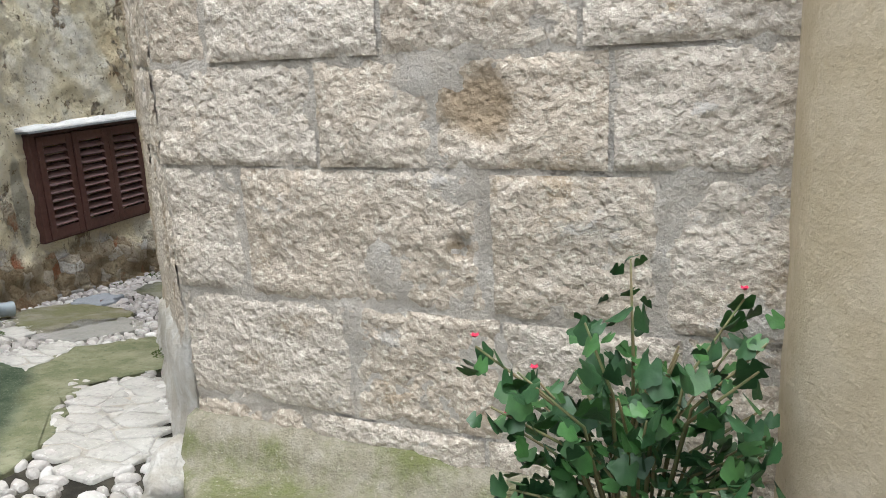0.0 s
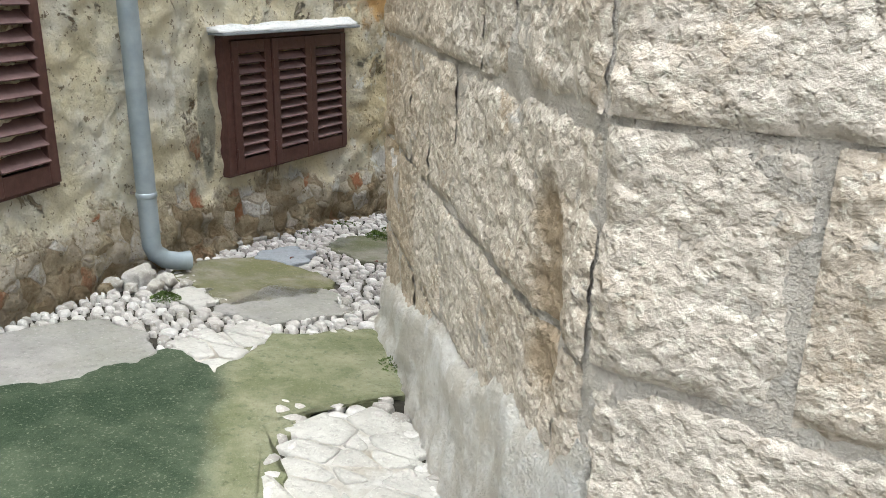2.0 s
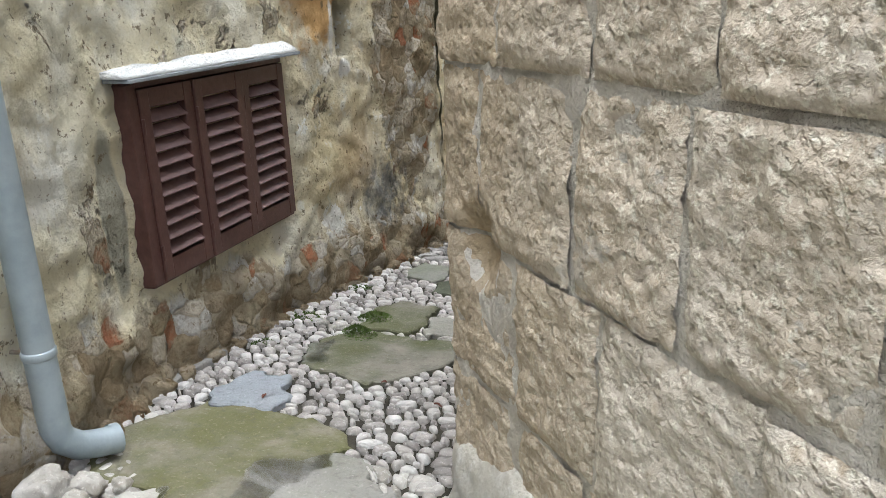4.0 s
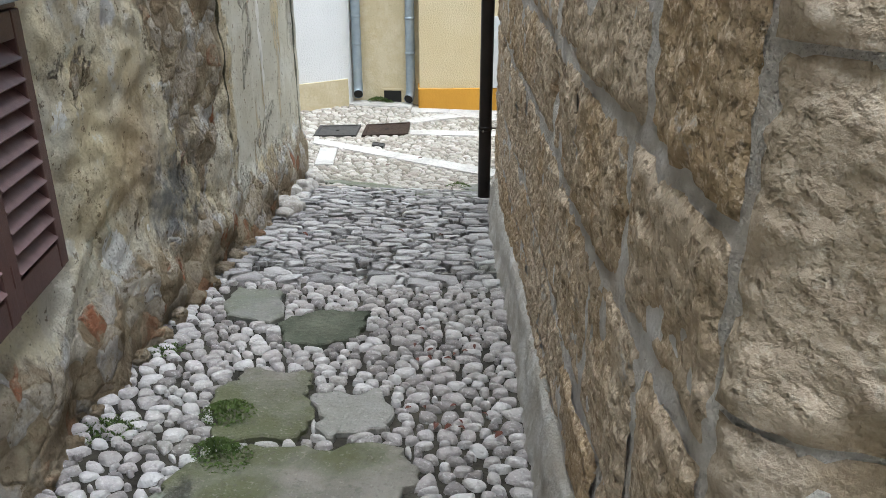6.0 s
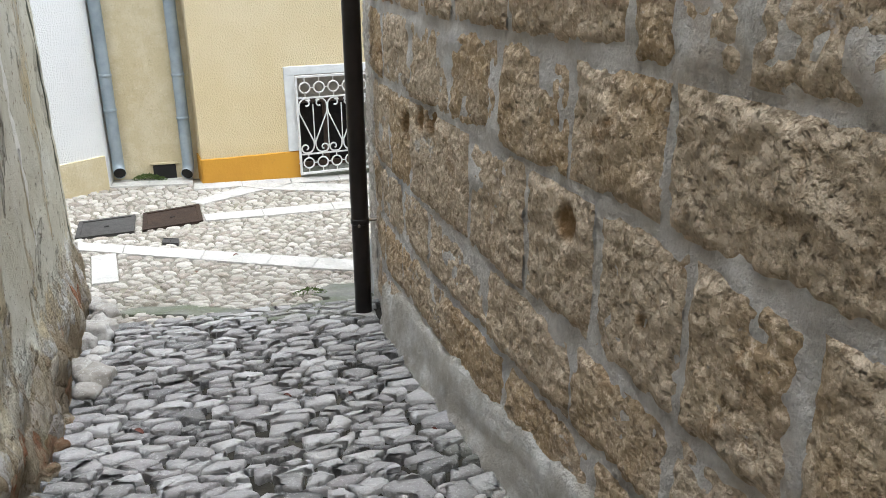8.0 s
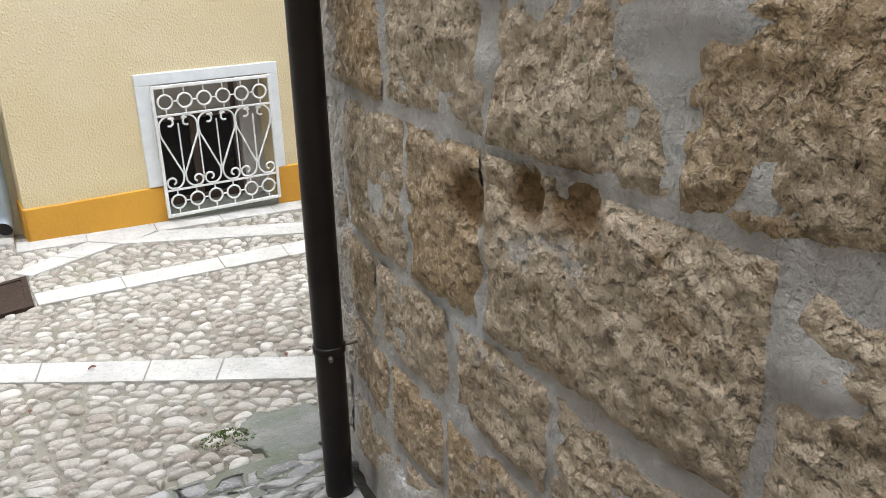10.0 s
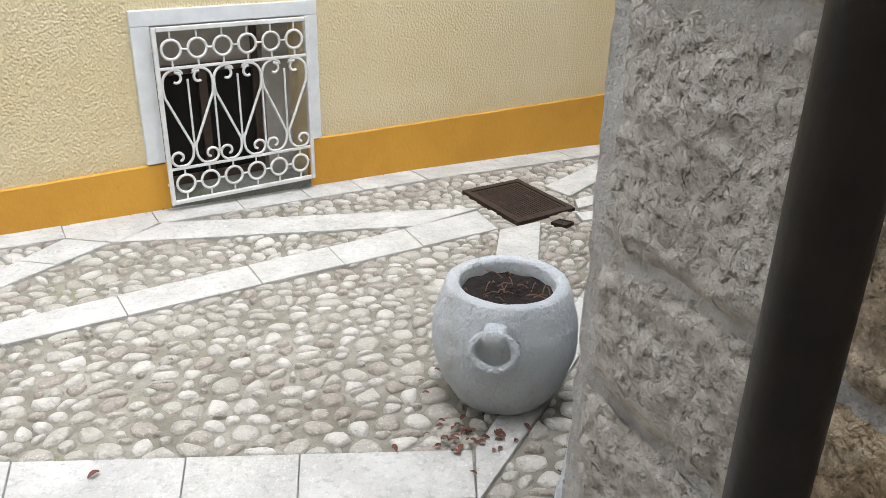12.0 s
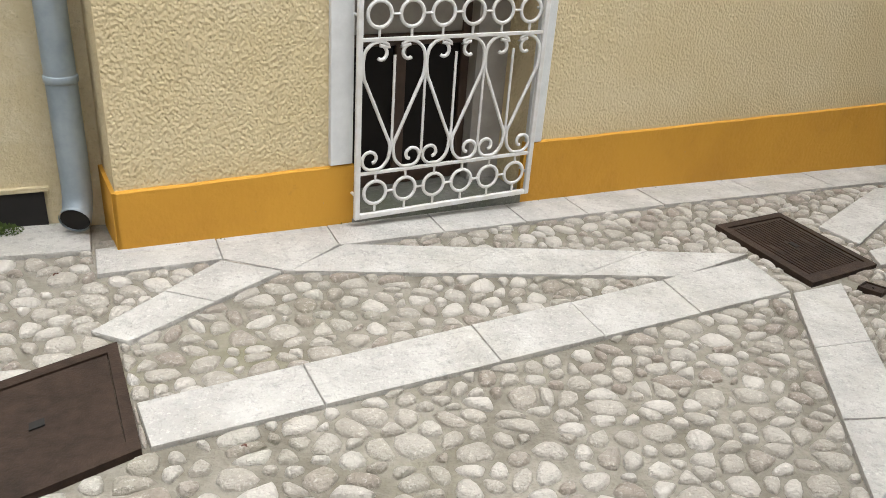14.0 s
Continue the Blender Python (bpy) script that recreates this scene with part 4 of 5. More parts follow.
shutter((-0.282, -0.372), (-0.157, 1.115), 1.126, 0.828, 1.60, [(0.055, 0.378), (0.384, 0.742), (0.752, 1.122)], 10,
        "dark brown louvred wooden shutter of three closed leaves")
shutter((0.425, -2.56), (-0.35, 0.985), 1.10, 1.06, 2.30, [(0.03, 0.36), (0.366, 0.73), (0.736, 1.095)], 15,
        "tall dark brown louvred wooden shutter in the crumbling wall")


def lintel():
    """The thin slate over the shutter, bedded in white mortar."""
    d = Vector((-0.157, 1.115, 0)).normalized()
    n = Vector((d.y, -d.x, 0))
    m = Matrix(((d.x, n.x, 0, -0.282), (d.y, n.y, 0, -0.372), (0, 0, 1, 1.612), (0, 0, 0, 1)))
    ob = empty("window_hood", m, "thin slate hood bedded in white mortar above the shutter", "hood")
    part("slate", box((-0.06, -0.12, 0.0), (1.19, 0.085, 0.014), 0.003), KINDS["slate"], ob)
    bm = bmesh.new()
    rows = []
    for k in range(41):
        x = -0.07 + 1.27 * k / 40
        h = 0.022 + 0.016 * noise.noise((x * 5, 1, 0)) + 0.012 * noise.noise((x * 19, 4, 0)) + 0.02 * (x / 1.2)
        rows.append([bm.verts.new((x, y, z)) for y, z in ((0.075 + 0.012 * noise.noise((x * 13, 7, 0)), 0.015), (0.05, 0.02 + h * 0.3), (-0.01, 0.02 + h), (-0.1, 0.02 + h), (-0.1, 0.015))])
    for a, b in zip(rows, rows[1:]):
        for k in range(5):
            bm.faces.new((a[k], b[k], b[(k + 1) % 5], a[(k + 1) % 5]))
    bm.faces.new(rows[0][::-1])
    bm.faces.new(rows[-1])
    bmesh.ops.recalc_face_normals(bm, faces=bm.faces)
    part("mortar_bed", bm, white_lime, ob, "uneven white lime mortar", True)


lintel()


def downpipe(name, x, y, r, z0, z1, material, label, outlet=None, collars=(), wall=(0, 0)):
    ob = empty(name, Matrix.Translation((x, y, 0)), label, "downpipe", "downpipes")
    pts = [(0, 0, z1), (0, 0, z0 + 0.10)]
    if outlet:
        o = Vector(outlet)
        pts += [(o.x * 0.08, o.y * 0.08, z0 + 0.055), (o.x * 0.35, o.y * 0.35, z0 + 0.012), (o.x * 0.7, o.y * 0.7, z0 - 0.008), (o.x, o.y, z0 - 0.015)]
    else:
        pts += [(0, 0, z0)]
    part("pipe", tube(pts, r, 20, cap=False), material, ob, "", True)
    if outlet:
        end = Vector((outlet[0], outlet[1], z0 - 0.015))
        before = Vector((outlet[0] * 0.7, outlet[1] * 0.7, z0 - 0.008))
        part("rim", tube([end.lerp(before, 0.45), end.lerp(before, -0.1)], r * 1.08, 20, cap=False), material, ob, "", True)
        # a dark disc paints the shade inside the outlet
        part("throat", tube([end.lerp(before, 0.15), end.lerp(before, 0.2)], r * 0.98, 20), shade_black, ob, "dark disc standing in for the shade in the pipe's mouth")
    for z in collars:
        part("collar", tube([(0, 0, z - 0.014), (0, 0, z - 0.010), (0, 0, z + 0.010), (0, 0, z + 0.014)], [r * 1.02, r * 1.09, r * 1.09, r * 1.02], 20), material, ob, "", True)
        part("bracket", tube([(wall[0] * 0.9, wall[1] * 0.9, z), (wall[0], wall[1], z)] if False else [(wall[0] * r, wall[1] * r, z), (wall[0] * (r + 0.07), wall[1] * (r + 0.07), z)], 0.007, 8), rust_bolt, ob)
    return ob


downpipe("downpipe", -0.014, -1.079, 0.046, 0.55, 4.3, grey_pipe, "grey zinc downpipe with an elbow outlet on the crumbling wall", (0.05, 0.17, 0), (0.904, 2.4), (-0.94, -0.3))
dp = downpipe("downpipe", 0.812, 3.70, 0.0415, -0.02, 4.3, black_pipe, "dark brown downpipe standing at the alley's stone corner", None, (0.50, 2.3), (1, 0))
part("bolt", tube([(-0.012, -0.043, 0.49), (-0.016, -0.058, 0.488)], 0.006, 8), rust_bolt, dp)
downpipe("downpipe", -0.675, 7.60, 0.052, -0.12, 3.15, grey_pipe, "grey zinc downpipe in the recess beside the white house", (0.01, -0.06, 0), (0.42, 0.72), (0, 1))
downpipe("downpipe", -0.075, 7.60, 0.052, -0.17, 3.15, grey_pipe, "grey zinc downpipe in the recess beside the yellow house", (-0.02, -0.06, 0), (0.32, 0.70), (0, 1))


# ---- the window of the yellow house with its grille ----
def window_front():
    ob = empty("window_1", HM, "low window with a white stone surround and dark panes", "window", kind="structure")
    for lo, hi in (((0.835, -0.022, -0.025), (0.928, 0.05, 0.668)), ((1.762, -0.022, -0.03), (1.838, 0.05, 0.668)), ((0.835, -0.022, 0.668), (1.838, 0.05, 0.745))):
        part("surround", box(lo, hi, 0.004), white_stone_trim, ob, "white stone surround")
    part("window_sill", box((0.93, -0.02, -0.36), (1.762, 0.35, -0.262), 0.006), concrete, ob, "worn concrete sill")
    z0, z1, y = -0.26, 0.66, 0.26
    for lo, hi in (((0.93, y, z0), (0.975, y + 0.05, z1)), ((1.56, y, z0), (1.60, y + 0.05, z1)), ((1.24, y, z0), (1.29, y + 0.045, 0.40)), ((0.976, y, z0), (1.56, y + 0.05, z0 + 0.05)), ((0.976, y, 0.36), (1.56, y + 0.05, 0.41))):
        part("window_frame", box(lo, hi, 0.004), window_wood, ob)
    part("pane", box((0.97, y + 0.02, z0 + 0.04), (1.245, y + 0.026, 0.37)), glass, ob)
    part("pane", box((1.285, y + 0.02, z0 + 0.04), (1.565, y + 0.026, 0.37)), glass, ob)
    part("blind", box((0.976, y + 0.012, 0.41), (1.56, y + 0.03, z1)), blind_mat, ob, "grey board above the panes")
    part("reveal", box((1.60, 0.20, -0.262), (1.762, 0.34, 0.665)), blind_mat, ob, "grey plastered reveal")
    # dark sheet behind the panes in place of an unlit room
    part("dark_room", box((0.94, 0.36, -0.3), (1.75, 0.40, 0.7)), shade_black, ob)


window_front()


def grille():
    """White wrought-iron grille: two rows of rings and six scrolled bars between three uprights and three props."""
    ob = empty("window_grille", HM @ Matrix.Translation((0.918, -0.066, 0)), "white wrought-iron grille with rings and scrolls before the low window", "grille")
    w, z0, z1, r = 0.842, -0.248, 0.668, 0.0065
    for lo, hi in (((0, -0.009, z0), (0.022, 0.009, z1)), ((w - 0.022, -0.009, z0), (w, 0.009, z1)), ((0.0225, -0.009, z0), (w - 0.0225, 0.009, z0 + 0.022)), ((0.0225, -0.009, z1 - 0.022), (w - 0.0225, 0.009, z1))):
        part("frame_bar", box(lo, hi, 0.003), white_iron, ob)
    top, low = 0.465, -0.055
    for z in (top, low):
        part("rail", box((0.022, -0.006, z - 0.007), (w - 0.022, 0.006, z + 0.007), 0.002), white_iron, ob)
    cell = (w - 0.044) / 6
    for zc, za, zb in (((top + z1 - 0.022) / 2, top, z1 - 0.022), ((low + z0 + 0.022) / 2, z0 + 0.022, low)):
        for k in range(6):
            cx = 0.022 + cell * (k + 0.5)
            ring = [(cx + 0.048 * math.cos(a), 0, zc + 0.048 * math.sin(a)) for a in [2 * math.pi * j / 24 for j in range(25)]]
            part("ring", tube(ring, r * 0.9, 6, False, 1.3), white_iron, ob, "", True)
            for a, b in (((cx, 0, za), (cx, 0, zc - 0.047)), ((cx, 0, zc + 0.047), (cx, 0, zb))):
                part("stud", tube([a, b], 0.005, 6), white_iron, ob)
            if k < 5:
                part("link", tube([(cx + 0.047, 0, zc), (cx + cell - 0.047, 0, zc)], 0.005, 6), white_iron, ob)
    for k in range(1, 6):
        x = 0.022 + cell * k
        za, zb = (top - 0.06, low + 0.10) if k % 2 else (top - 0.12, low + 0.06)
        part("upright", tube([(x, 0, za), (x, 0, zb)], 0.0055, 6), white_iron, ob)
    for k in range(6):
        axis = 0.022 + cell * (1 + 2 * (k // 2))
        sgn = -1 if k % 2 == 0 else 1
        X = lambda u: axis + sgn * cell * u          # u: 0 at the upright, 1 at the unit's edge
        pts = []
        for j in range(15):                            # upper scroll, winding outwards
            a = radians(-120 + 300 * j / 14)
            rr = 0.016 + 0.026 * j / 14
            pts.append((X(0.46) - sgn * rr * math.cos(a), 0, top - 0.056 + rr * math.sin(a)))
        pts = pts[:11]
        pts += [(X(0.18), 0, top - 0.028), (X(0.40), 0, top - 0.008), (X(0.68), 0, top - 0.014), (X(0.90), 0, top - 0.04), (X(0.97), 0, top - 0.075), (X(0.97), 0, top - 0.11)]
        pts += [(X(0.93 - 0.86 * f), 0, top - 0.145 + (low + 0.115 - top + 0.145) * f) for f in (0.0, 0.1, 0.3, 0.5, 0.7, 0.9, 1.0)]
        pts += [(X(0.06), 0, low + 0.08), (X(0.14), 0, low + 0.042), (X(0.36), 0, low + 0.014), (X(0.62), 0, low + 0.012)]
        for j in range(13):                            # lower scroll, winding inwards
            a = radians(-80 + 330 * j / 12)
            rr = 0.044 - 0.028 * j / 12
            pts.append((X(0.66) + sgn * rr * math.cos(a), 0, low + 0.056 + rr * math.sin(a)))
        fine = []
        for j in range(len(pts) - 1):                  # rounded through the points
            p0, p1, p2, p3 = [Vector(pts[min(max(i, 0), len(pts) - 1)]) for i in (j - 1, j, j + 1, j + 2)]
            for f in (0, 0.33, 0.67):
                fine.append(0.5 * ((2 * p1) + (p2 - p0) * f + (2 * p0 - 5 * p1 + 4 * p2 - p3) * f * f + (3 * p1 - p0 - 3 * p2 + p3) * f ** 3))
        fine.append(Vector(pts[-1]))
        part("scroll", tube(fine, 0.0062, 6, True, 1.2), white_iron, ob, "", True)
    for z in (0.55, -0.15):
        for x in (0.01, w - 0.01):
            part("anchor", tube([(x, 0.0, z), (x, 0.066, z)], 0.006, 6), white_iron, ob)


grille()

# ---- the vent hole and joint in the recess, the white house's foot ----
vent = empty("wall_vent", Matrix.Translation((-0.29, 7.675, -0.20)), "dark square drain hole at the foot of the recess", "vent", kind="structure")
# no real hole: a dark panel paints its shade on the wall
part("opening", box((-0.10, -0.004, -0.11), (0.10, 0.02, 0.085)), shade_black, vent, "dark panel standing in for the shade in the hole")
part("lip", box((-0.12, -0.012, 0.085), (0.12, 0.02, 0.105), 0.004), yellow_smooth, vent)
part("plinth", box((-4.0, -0.010, -0.6), (-0.003, 0.02, 0.07), 0.003, Matrix.Translation((-0.745, 7.375, 0)) @ Matrix.Rotation(math.atan2(0.25, 0.35), 4, "Z")), yellow_smooth, white_house, "cream plastered foot")


# ---- iron covers in the paving ----
def cover(corners, label, ribs, material, group):
    c = [Vector((*p, ground_z(*p))) for p in ccw(corners)]
    o = sum(c, Vector()) / 4
    ob = empty("manhole_cover", Matrix.Translation(o), label, "manhole cover", group)
    at = lambda u, v, dz: (c[0].lerp(c[1], u)).lerp(c[3].lerp(c[2], u), v) - o + Vector((0, 0, dz))

    def plate(u0, u1, v0, v1, z0, z1):
        bm = bmesh.new()
        q = [bm.verts.new(at(u, v, z)) for z in (z0, z1) for u, v in ((u0, v0), (u1, v0), (u1, v1), (u0, v1))]
        for f in ((4, 5, 6, 7), (0, 1, 5, 4), (1, 2, 6, 5), (2, 3, 7, 6), (3, 0, 4, 7)):
            bm.faces.new([q[i] for i in f])
        return bm

    for u0, u1, v0, v1 in ((0, 1, 0, 0.07), (0, 1, 0.93, 1), (0, 0.08, 0.0702, 0.9298), (0.92, 1, 0.0702, 0.9298)):
        part("frame", plate(u0, u1, v0, v1, -0.03, 0.016), material, ob)
    part("lid", plate(0.085, 0.915, 0.075, 0.925, -0.03, 0.010), material, ob)
    for k in range(ribs):
        u = 0.12 + 0.76 * (k + 0.5) / ribs
        for v0, v1 in ((0.11, 0.42), (0.58, 0.89)) if k % 5 == 2 else ((0.11, 0.89),):
            part("rib", plate(u - 0.008, u + 0.008, v0, v1, 0.008, 0.014), material, ob)
    # a dark plate on the lid paints the hole's shade
    part("lifting_hole", plate(0.47, 0.53, 0.46, 0.54, 0.010, 0.0145), shade_black, ob)
    EXCLUDED.append(ccw(corners))
    return ob


cover([(2.55, 7.15), (3.01, 7.23), (3.03, 6.67), (2.57, 6.59)], "rusty ribbed cast-iron manhole cover set where limestone strips meet", 16, iron, "manhole covers")
cover([(0.03, 6.265), (0.0, 6.79), (-0.43, 6.60), (-0.405, 6.09)], "rusty cast-iron manhole cover with a steel frame", 0, iron, "manhole covers")
cover([(-0.46, 6.07), (-0.485, 6.57), (-0.88, 6.43), (-0.85, 5.97)], "grey cast-iron manhole cover beside a rusty one", 0, iron_grey, "manhole covers")
cover([(2.74, 6.52), (2.82, 6.55), (2.86, 6.47), (2.78, 6.44)], "small square cast-iron valve cover in the cobbles", 0, iron, "valve covers")
cover([(-0.25, 5.84), (-0.14, 5.80), (-0.14, 5.68), (-0.25, 5.72)], "small grey valve cover in the cobbles", 0, iron_grey, "valve covers")


# ---- the stone pot on the limestone strip ----
def stone_pot():
    x, y = 1.507, 5.165
    ob = empty("flower_pot", Matrix.Translation((x, y, ground_z(x, y) + 0.012)), "round grey cast-stone flower pot with ring handles, planted with bare soil", "flower pot")
    prof = [(0.0, 0.0), (0.135, 0.0), (0.165, 0.02), (0.205, 0.09), (0.23, 0.17), (0.238, 0.23), (0.232, 0.30), (0.214, 0.365), (0.202, 0.40), (0.196, 0.415), (0.186, 0.421), (0.162, 0.419), (0.154, 0.412), (0.151, 0.39), (0.150, 0.34), (0.0, 0.34)]
    fine = [(a[0] + (b[0] - a[0]) * f / 4, a[1] + (b[1] - a[1]) * f / 4) for a, b in zip(prof, prof[1:]) for f in range(4)] + [prof[-1]]
    bm = lathe([(max(r, 0.001), z) for r, z in fine], 80, 0.02)
    for v in bm.verts:
        n = 0.0035 * noise.noise(v.co * 28) + 0.0025 * noise.noise(v.co * 60)
        v.co += Vector((v.co.x, v.co.y, 0)).normalized() * n if v.co.to_2d().length > 0.16 else Vector()
    part("body", bm, pot_stone, ob, "", True)
    bm = bmesh.new()
    rings = []
    for k in range(9):
        rings.append([bm.verts.new((0.151 * k / 8 * math.cos(a) + 0.0001 * k, 0.151 * k / 8 * math.sin(a), 0.372 + 0.012 * noise.noise((k * 1.3, math.cos(a) * 4, math.sin(a) * 4)))) for a in [2 * math.pi * j / 32 for j in range(32)]] if k else [bm.verts.new((0, 0, 0.376))])
    for j in range(32):
        bm.faces.new((rings[0][0], rings[1][j], rings[1][(j + 1) % 32]))
    for a, b in zip(rings[1:], rings[2:]):
        for j in range(32):
            bm.faces.new((a[j], b[j], b[(j + 1) % 32], a[(j + 1) % 32]))
    part("soil", bm, soil_mat, ob, "dark crumbly soil", True)
    rng = random.Random(4)
    for _ in range(46):
        a, r = rng.uniform(0, 6.28), 0.14 * math.sqrt(rng.random())
        p = Vector((r * math.cos(a), r * math.sin(a), 0.38))
        q = p + Vector((rng.uniform(-0.05, 0.05), rng.uniform(-0.05, 0.05), rng.uniform(0.0, 0.02)))
        if q.to_2d().length > 0.145:
            continue
        part("twig", tube([p, p.lerp(q, 0.5) + Vector((0, 0, 0.008)), q], 0.0018, 5), twig_mat if rng.random() < 0.6 else soil_mat, ob)
    for turn in (math.atan2(-0.66, -0.60), math.atan2(0.66, 0.60)):
        m = Matrix.Rotation(turn, 4, "Z")
        lug = part("lug", box((0.19, -0.036, 0.318), (0.268, 0.036, 0.378), 0.018, m), pot_stone, ob, "", True)
        ring = [m @ Vector((0.247 - 0.010 * math.sin(a), 0.066 * math.cos(a), 0.298 + 0.056 * math.sin(a))) for a in [2 * math.pi * j / 28 for j in range(29)]]
        part("ring_handle", tube(ring, 0.014, 10, False), pot_stone, ob, "", True)


stone_pot()


# ---- ledge, skirting and rubble at the walls' feet ----
def skirting(line, s0, s1, tall, deep, mat, label, seed):
    bm = bmesh.new()
    n = int((s1 - s0) / 0.02)
    rows = []
    for k in range(n + 1):
        s = s0 + (s1 - s0) * k / n
        p, out = line.at(s)
        g = ground_z(p.x, p.y)
        h = tall(s) * (1 + 0.25 * noise.noise((s * 2.3, seed, 0)) + 0.15 * noise.noise((s * 9, seed, 2)) + 0.06 * noise.noise((s * 30, seed, 4)))
        row = []
        for f, d in ((-0.15, 1.6), (0.08, 1.35), (0.22, 1.15), (0.35, 1.0), (0.5, 0.9), (0.65, 0.85), (0.8, 0.75), (0.92, 0.55), (1.0, -0.1)):
            w = deep * d * (1 + 0.35 * noise.noise((s * 4, f * 3, seed)) + 0.3 * noise.noise((s * 13, f * 4, seed)) + 0.22 * noise.noise((s * 29, f * 8, seed))) * min(1, (s1 - s) / 0.2 + 0.1, (s - s0) / 0.2 + 0.1)
            row.append(bm.verts.new(p + out * w + Vector((0, 0, g + h * f))))
        rows.append(row)
    for a, b in zip(rows, rows[1:]):
        for k in range(8):
            bm.faces.new((a[k], b[k], b[k + 1], a[k + 1]))
    for k, s in ((0, s0), (-1, s1)):
        p, out = line.at(s)
        foot = bm.verts.new(p + Vector((0, 0, rows[k][0].co.z)))
        bm.faces.new(rows[k] + [foot] if k else (rows[k] + [foot])[::-1])
    return tagged(part("baseboard", bm, mat, None, label, True), kind="structure", category="skirting")


SB, SA = stone_line.s_of(1.12, -0.60), stone_line.s_of(2.85, -2.09)
skirting(stone_line, stone_line.s_of(0.89, 3.62), SB - 0.05, lambda s: 0.24, 0.034, skirt_mat, "uneven whitish lime skirting along the stone wall", 1)
skirting(stone_line, SB - 0.05, SA + 0.03, lambda s: 0.22 + 0.14 * (s - SB), 0.05, make_mortar("white_lime_skirting", (0.60, 0.56, 0.49), (0.76, 0.74, 0.70), 1.2), "thick lumpy lime skirting at the stone wall's corner", 5)
skirting(grey_line, 0.3, grey_line.length - 0.02, lambda s: 0.10, 0.02, make_concrete("mossy_foot", (0.22, 0.24, 0.14), (0.42, 0.42, 0.38), (0.07, 0.10, 0.03), 0.9, 0.35, 0.6, 0.0), "mossy foot of the grey wall", 9)

ledge = empty("stone_ledge", Matrix.Identity(4), "low mossy plastered ledge along the stone wall", "ledge", kind="structure")
bm = bmesh.new()
rows = []
for k in range(41):
    x = 2.86 + 1.92 * k / 40
    yw = -2.10 + 0.06 * (x - 2.86)
    j = lambda q: 0.012 * noise.noise((x * 5, q * 3, 0))
    rows.append([bm.verts.new(v) for v in ((x, yw + 0.05, 0.87 + j(1) * 3 - 0.02 * (x - 3)), (x, yw - 0.04, 0.84 + j(2) * 3 - 0.02 * (x - 3)), (x, yw - 0.075, 0.76 + j(3)), (x, yw - 0.10, 0.70 + j(4)), (x, yw - 0.10 - 0.35 * min(1, (x - 2.86) / 0.5), 0.68 + j(5)), (x, yw - 0.12 - 0.36 * min(1, (x - 2.86) / 0.5), 0.65 + j(6)), (x, yw - 0.13 - 0.36 * min(1, (x - 2.86) / 0.5), 0.40))])
for a, b in zip(rows, rows[1:]):
    for k in range(6):
        bm.faces.new((a[k], a[k + 1], b[k + 1], b[k]))
bm.faces.new(rows[0])
part("ledge_top", bm, make_concrete("mossy_ledge", (0.24, 0.22, 0.16), (0.36, 0.33, 0.27), (0.14, 0.16, 0.05), 0.85, 0.42, 0.60), ledge, "", True)


def rock(name, p, size, label, group, mat=rock_mat, seed=0):
    bm = bmesh.new()
    bmesh.ops.create_icosphere(bm, subdivisions=3, radius=1.0)
    for v in bm.verts:
        c = v.co.copy()
        k = 1 + 0.38 * noise.noise(c * 1.3 + Vector((seed * 7, 0, 0))) + 0.2 * noise.noise(c * 3.1 + Vector((0, seed * 5, 0)))
        q = Vector([math.copysign(abs(t) ** 0.75, t) for t in c])
        v.co = Vector((q.x * size[0], q.y * size[1], q.z * size[2])) * k
    ob = part(name, bm, mat, None, label, True)
    ob.matrix_world = Matrix.Translation((p[0], p[1], ground_z(p[0], p[1]) + (p[2] if len(p) > 2 else size[2] * 0.55))) @ Matrix.Rotation(seed * 1.7, 4, "Z")
    return tagged(ob, category="stone", group=group)


for k, (x, y, s) in enumerate(((0.05, -1.19, 0.075), (0.13, -1.11, 0.05), (0.17, -1.20, 0.04), (0.02, -1.32, 0.045), (0.20, -1.05, 0.032), (0.10, -1.28, 0.03))):
    rock("loose_stone", (x, y), (s, s * 0.85, s * 0.8), "loose white limestone lump below the downpipe outlet", "stones by the downpipe", rock_mat, k + 1)
for k in range(12):
    y = 3.12 + 0.115 * k
    x = old_line.p[old_line.nearest(-0.5, y)].x + 0.10 + 0.04 * math.sin(k * 2.1)
    s = 0.055 + 0.02 * math.sin(k * 1.3)
    rock("rubble_stone", (x, y), (s, s * 0.9, s * 0.75), "whitewashed rubble stone at the foot of the old wall", "rubble along the old wall", rock_mat, k + 20)
for k in range(26):
    y = -1.9 + 0.20 * k
    q, out = old_line.at(old_line.s_of(-0.4, y))
    s = 0.022 + 0.02 * abs(math.sin(k * 2.9))
    if 3.0 < y < 4.6 or -1.25 < y < -0.95:
        continue
    rock("rubble_stone", (q.x + out.x * 0.05, q.y + out.y * 0.05, s * 0.3), (s, s * 1.2, s * 0.9), "dirty rubble stone bedded in the wall's foot", "rubble along the old wall", old_plaster, k + 50)
rock("corner_stone", (2.83, -2.22, 0.02), (0.15, 0.09, 0.12), "pale mossy corner stone beside the ledge", "", skirt_mat, 3)


